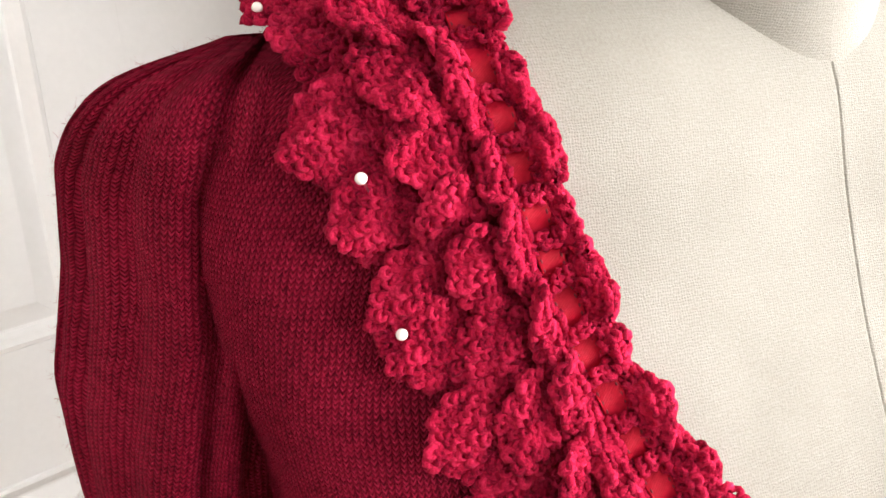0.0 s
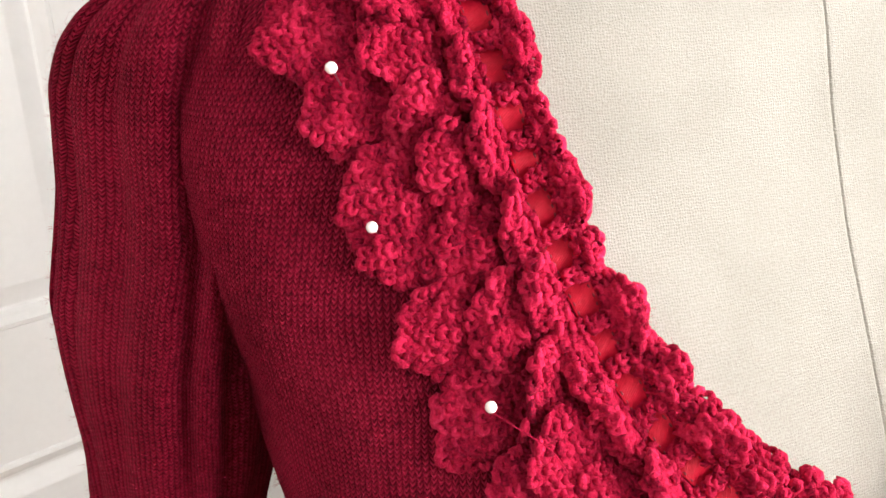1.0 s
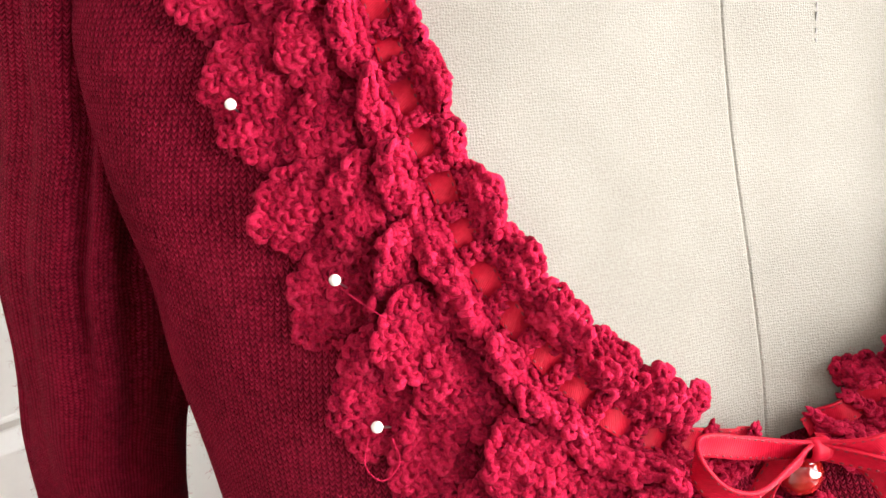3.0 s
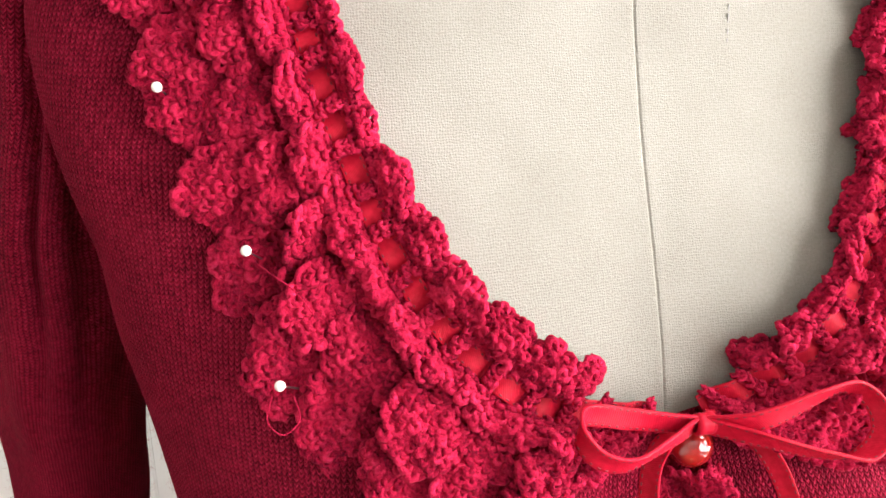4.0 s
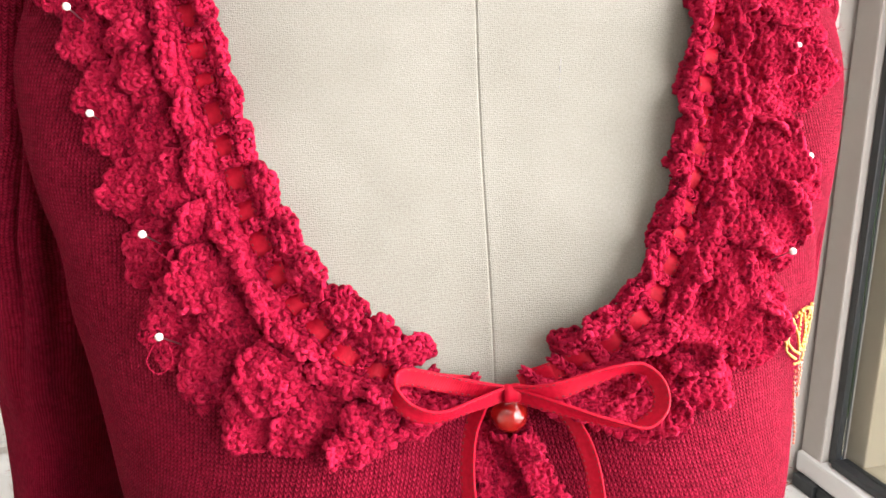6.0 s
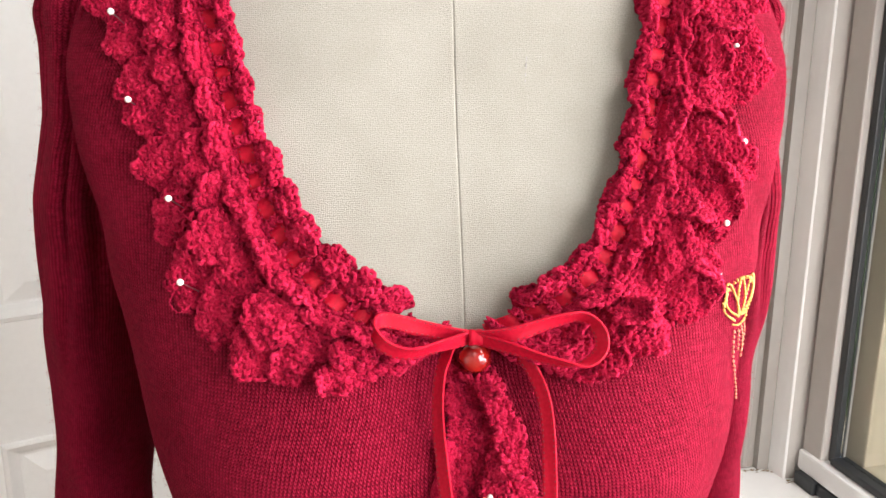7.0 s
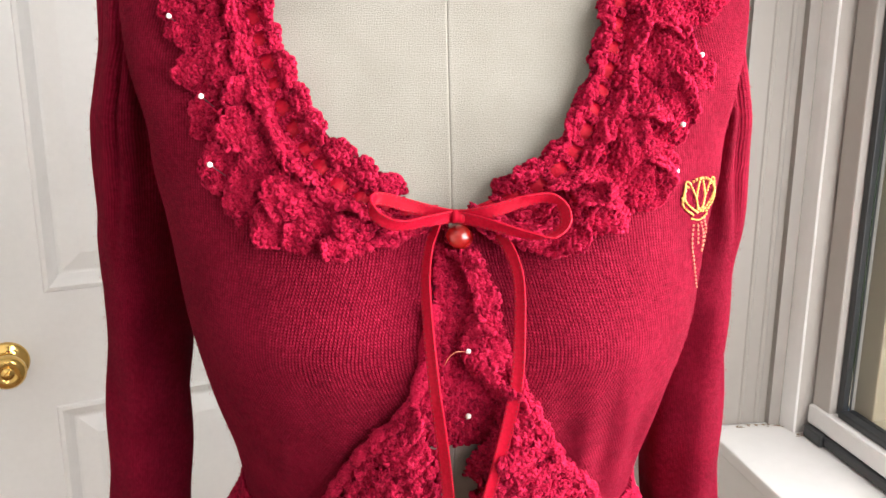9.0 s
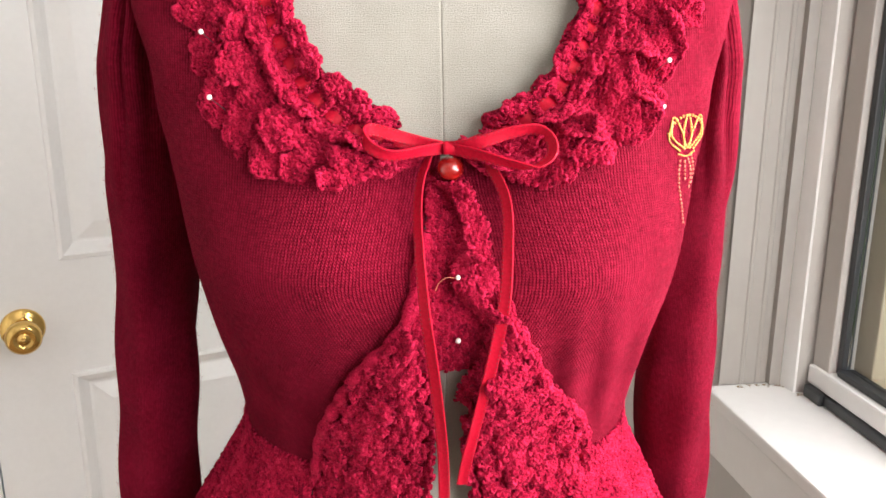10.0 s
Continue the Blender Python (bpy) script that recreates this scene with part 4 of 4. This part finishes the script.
base2 = curve_through([(0.014, float(front_y(0.014, 1.345, 0.007)), 1.345), (0.024, float(front_y(0.024, 1.31, 0.008)), 1.31), (0.035, float(front_y(0.035, 1.27, 0.008)), 1.268)], 120)
crochet("centre_ruffle", frill_grid(base2, -latc[:120], norc[:120], 0.009, 8, (0.002, 0.005), 0.003, 0.03, 0.004, 0.024, 0.2, 333), cardigan, 334)
back_band = np.stack([curve_through([(x * k, float(front_y(x * k, q, 0.0022)), q) for q, k in ((1.348, 0.30), (1.31, 0.42), (1.27, 0.8), (1.238, 1.05))], 80) for x in np.linspace(-0.030, 0.040, 16)], 1)
crochet("button_band", back_band, cardigan, 335)

for side in (-1, 1):
    n, m = 240, 16
    a = np.linspace(angle_of(np.array(0.084), np.array(1.14)), math.radians(178), n)
    rows = []
    rng = np.random.default_rng(12 + side)
    for w in np.linspace(0, 1, m):
        q = HEM + 0.010 - 0.11 * w
        p = torso_at(a, np.full(n, q), 0.004 + (0.040 if side < 0 else 0.024) * w ** 1.3)
        L = np.linspace(0, 0.45, n)
        p[:, 2] += 0.004 * w * np.sin(L * 120)
        p = p + unit(p - np.array([0, 0.04, q])) * (0.007 * w * np.sin(L * 130 + 0.6 * np.sin(L * 37)))[:, None]
        p[:, 0] *= side
        rows.append(p)
    crochet("flared_hem", np.stack(rows, 1), cardigan, 340 + side)

# button and ribbon bow
by = float(front_y(0.004, 1.354, 0.004))
bm = bmesh.new()
bmesh.ops.create_uvsphere(bm, u_segments=40, v_segments=24, radius=0.0079)
for f in bm.faces:
    f.smooth = True
bmesh.ops.transform(bm, matrix=Matrix.Translation((0.003, by - 0.007, 1.3535)) @ Matrix.Diagonal((1, 0.92, 0.95, 1)), verts=bm.verts[:])
part("button", bm, BEAD, cardigan, "shiny red glass ball button")
bow = hang("ribbon_bow", part("knot_seed", lathe([(0.0026, -0.0046), (0.0040, -0.0042), (0.0041, -0.0015), (0.0038, 0.0), (0.0042, 0.0016), (0.0040, 0.0042), (0.0026, 0.0046)], Matrix.Translation((0.002, by - 0.0145, 1.3665)) @ Matrix.Rotation(radians(90), 4, "Y") @ Matrix.Diagonal((0.95, 0.8, 0.75, 1)), 18), SATIN, None).data, cardigan, "red satin ribbon tied in a bow")
bpy.data.objects.remove(bpy.data.objects["knot_seed"])


def bow_piece(name, pts, ways, width=0.0072):
    k = 120
    line = curve_through([(x, by + y - ((0.004 if x < 0 else 0.009) * min(1.0, abs(x) / 0.022) + 0.006 if name == "loop" else 0.0), q) for x, y, q in pts], k)
    ac = curve_through(ways, k) if len(ways) > 1 else np.tile(np.array(ways[0], dtype=float), (k, 1))
    return strip(name, line, ac, width, SATIN, bow)


up = (0.05, -0.25, 1.0)
bow_piece("loop", [(0.0, -0.008, 1.3665), (-0.014, -0.012, 1.3655), (-0.030, -0.016, 1.364), (-0.041, -0.016, 1.368), (-0.0455, -0.012, 1.3745), (-0.041, -0.006, 1.377), (-0.026, -0.005, 1.373), (-0.012, -0.006, 1.369), (0.0, -0.008, 1.3665)],
          [(0, -0.4, 1), (0, -0.3, 1), (0, -0.5, 1), (0.2, -0.6, 1), (0.1, -0.2, 1), (0, 0.2, 1), (0, -0.3, 1), (0, -0.3, 1)])
bow_piece("loop", [(0.003, -0.008, 1.3665), (0.018, -0.010, 1.3705), (0.036, -0.009, 1.376), (0.050, -0.008, 1.3775), (0.0575, -0.012, 1.372), (0.057, -0.017, 1.364), (0.048, -0.019, 1.3585), (0.034, -0.016, 1.360), (0.018, -0.012, 1.364), (0.003, -0.008, 1.366)],
          [(0, -0.3, 1), (-0.2, -0.3, 1), (-0.1, 0.0, 1), (0.5, -0.6, 0.8), (1, -0.9, 0.2), (0.4, -0.8, 0.9), (0.2, -0.6, 1), (0, -0.4, 1)])
def ahead(x, q, d):
    return (x, float(front_y(x, q, 0.003)) - d - by, q)


bow_piece("tail", [(-0.001, -0.009, 1.3655), (-0.008, -0.011, 1.3615), ahead(-0.0135, 1.350, 0.010), ahead(-0.016, 1.332, 0.009), ahead(-0.0155, 1.310, 0.011), ahead(-0.013, 1.280, 0.014), ahead(-0.009, 1.250, 0.017), ahead(-0.005, 1.215, 0.022), ahead(-0.002, 1.180, 0.026), ahead(-0.001, 1.148, 0.027)],
          [(0.6, -0.5, 0.8), (1, -0.6, 0.2), (1, -0.3, 0), (1, -0.2, 0), (1, -0.2, 0), (1, -0.15, 0), (1, -0.1, 0)], 0.0068)
bow_piece("tail", [(0.006, -0.006, 1.364), (0.020, -0.006, 1.3595), ahead(0.029, 1.350, 0.010), ahead(0.0345, 1.334, 0.009), ahead(0.0335, 1.312, 0.011), ahead(0.030, 1.284, 0.014), ahead(0.024, 1.250, 0.018), ahead(0.018, 1.215, 0.023), ahead(0.012, 1.180, 0.027), ahead(0.0095, 1.162, 0.028)],
          [(0.5, -0.5, 0.8), (1, -0.5, 0.5), (1, 0.1, 0.2), (1, 0.2, 0), (1, 0.1, 0), (1, 0, 0), (1, 0.1, 0)], 0.0068)

# embroidered flower on the side of the front
EX, EZ = 0.1515, 1.358


def on_cloth(dx, dz, off=0.0042):
    x, q = EX + 1.45 * dx, EZ + 1.1 * dz
    return np.array([x, float(front_y(x, q, off)), q])


def thread_line(pts, gap=0.0022):
    line = curve_through([(dx, dz, 0.0) for dx, dz in pts], 60)
    s = np.r_[0, np.cumsum(np.linalg.norm(np.diff(line, axis=0), axis=1))]
    c, w = [], []
    for d in np.arange(gap / 2, s[-1], gap):
        p = [np.interp(d, s, line[:, k]) for k in range(2)]
        r = [np.interp(d + 0.0004, s, line[:, k]) for k in range(2)]
        c.append(on_cloth(*p)), w.append(on_cloth(*r) - on_cloth(*p) + 1e-7)
    return c, w


rng = np.random.default_rng(9)
petals = []
for cxp, lean, wd, ht in ((-0.0055, -0.12, 0.0032, 0.020), (0.0, 0.0, 0.0026, 0.021), (0.0055, 0.12, 0.0032, 0.020)):
    petals.append([(cxp * 0.3, 0.002), (cxp + lean * 0.004 - wd, 0.010), (cxp + lean * 0.02, ht), (cxp + lean * 0.004 + wd, 0.010), (cxp * 0.3, 0.002)])
petals.append([(-0.004, 0.001), (-0.0105, 0.008), (-0.0085, 0.018)])
petals.append([(0.004, 0.001), (0.0105, 0.008), (0.0085, 0.018)])
petals.append([(-0.006, 0.0), (0.0, -0.002), (0.006, 0.0)])
C, W = [], []
for pl in petals:
    c, w = thread_line(pl, 0.0018)
    C += c
    W += w
for k in range(16):
    t = -1.25 + 2.5 * k / 15
    p = (0.0112 * math.sin(t), 0.007 + 0.0135 * math.cos(t))
    C.append(on_cloth(*p)), W.append(on_cloth(p[0] * 1.12, 0.007 + 0.0155 * math.cos(t)) - on_cloth(*p) + 1e-7)
motif = hang("embroidered_flower", stitches("flower_seed", np.array(C), np.array(W), np.tile(np.array([0.5, -0.85, 0.0]), (len(C), 1)), (0.00070, 0.0011, 0.0007), None, rng, GOLD_THREAD).data, cardigan, "yellow and pink embroidered flower")
bpy.data.objects.remove(bpy.data.objects["flower_seed"])
C, W = [], []
for pl in ([(-0.004, -0.003), (-0.0045, -0.015), (-0.002, -0.030), (0.0005, -0.041)], [(0.001, -0.003), (0.004, -0.012), (0.0035, -0.022)], [(-0.001, -0.004), (0.0, -0.016)], [(0.003, -0.001), (0.006, -0.010), (0.005, -0.019)]):
    c, w = thread_line(pl, 0.0024)
    C += c
    W += w
stitches("stem_stitches", np.array(C), np.array(W), np.tile(np.array([0.5, -0.85, 0.0]), (len(C), 1)), (0.00062, 0.0010, 0.0006), motif, rng, PINK_THREAD)
HAIR_ROOTS[-2:], HAIR_UPS[-2:] = [], []

# loose ends of thread by some of the pins
def loose_thread(points, mat):
    line = curve_through(points, 40)
    tg = unit(np.gradient(line, axis=0))
    n1 = unit(np.cross(tg, np.array([0.3, 1.0, 0.2])))
    n2 = np.cross(tg, n1)
    b = np.linspace(0, 2 * math.pi, 7)
    tube = line[:, None] + 0.00022 * (n1[:, None] * np.cos(b)[None, :, None] + n2[:, None] * np.sin(b)[None, :, None])
    return hang("loose_thread", mesh_of("loose_thread", tube, grid_faces(40, 7), mat), cardigan)


loose_thread([(-0.137, -0.080, 1.428), (-0.131, -0.086, 1.424), (-0.125, -0.088, 1.419), (-0.120, -0.088, 1.411)], YARN)
loose_thread([(-0.134, -0.096, 1.391), (-0.136, -0.101, 1.386), (-0.132, -0.103, 1.382), (-0.127, -0.101, 1.385), (-0.128, -0.098, 1.391)], YARN)
loose_thread([(0.004, -0.131, 1.297), (-0.001, -0.134, 1.298), (-0.005, -0.134, 1.295), (-0.007, -0.132, 1.290)], PINK_THREAD)

# loose wool fibres that stand off the cloth
rng = np.random.default_rng(21)
roots, ups = np.vstack(HAIR_ROOTS), np.vstack(HAIR_UPS)
pick = rng.integers(0, len(roots), 300000)
r0, u0 = roots[pick], unit(ups[pick] + rng.normal(0, 0.7, (len(pick), 3)))
ln = rng.uniform(0.0012, 0.0046, (len(pick), 1))
bend = rng.normal(0, 0.5, (len(pick), 3))
sidev = unit(np.cross(u0, rng.normal(0, 1, (len(pick), 3)))) * 0.00003
p0, p1, p2 = r0, r0 + u0 * ln * 0.6, r0 + unit(u0 + bend) * ln
V = np.stack([p0 - sidev, p0 + sidev, p1 - sidev, p1 + sidev, p2 - sidev * 0.3, p2 + sidev * 0.3], 1)
Fh = (np.array([[0, 1, 3, 2], [2, 3, 5, 4]])[None] + (np.arange(len(pick)) * 6)[:, None, None]).reshape(-1, 4)
hang("wool_fuzz", mesh_of("wool_fuzz", V, Fh, YARN), cardigan, "", "stuff")

# ---- pearl-headed pins ----
def pearl_pin(place, way):
    """A dressmaker's pin: pearl head and thin steel shaft, pushed into the wool."""
    p = Vector(place) + Vector((-0.10 - place[0], -0.36 - place[1], 1.51 - place[2])).normalized() * (0.0032 if abs(place[0]) > 0.05 else 0.0)
    bm = bmesh.new()
    bmesh.ops.create_uvsphere(bm, u_segments=24, v_segments=14, radius=0.0016)
    for f in bm.faces:
        f.smooth = True
    bmesh.ops.transform(bm, matrix=Matrix.Translation(p), verts=bm.verts[:])
    head = part("pearl_pin", bm, PEARL, None)
    tagged(head, "pin with a white pearl head stuck in the crocheted frill", "pin", "pearl pins")
    m = Matrix.Translation(p) @ Vector(way).to_track_quat("Z", "Y").to_matrix().to_4x4()
    part("shaft", lathe([(0.0003, 0.0015), (0.0003, 0.018), (0.0001, 0.020)], m, 8), STEEL, head)
    return head


for place in ((-0.171, -0.008, 1.546), (-0.178, 0.004, 1.556), (-0.165, -0.044, 1.514), (-0.159, -0.050, 1.473), (-0.138, -0.077, 1.429), (-0.132, -0.094, 1.393),
              (0.149, -0.065, 1.452), (0.134, -0.083, 1.413), (0.133, -0.081, 1.386), (0.152, -0.050, 1.388), (0.150, -0.045, 1.500), (0.006, -0.131, 1.297), (0.006, -0.132, 1.260)):
    pearl_pin(place, (0.3 if place[0] < 0 else -0.3, 0.6, -0.4))
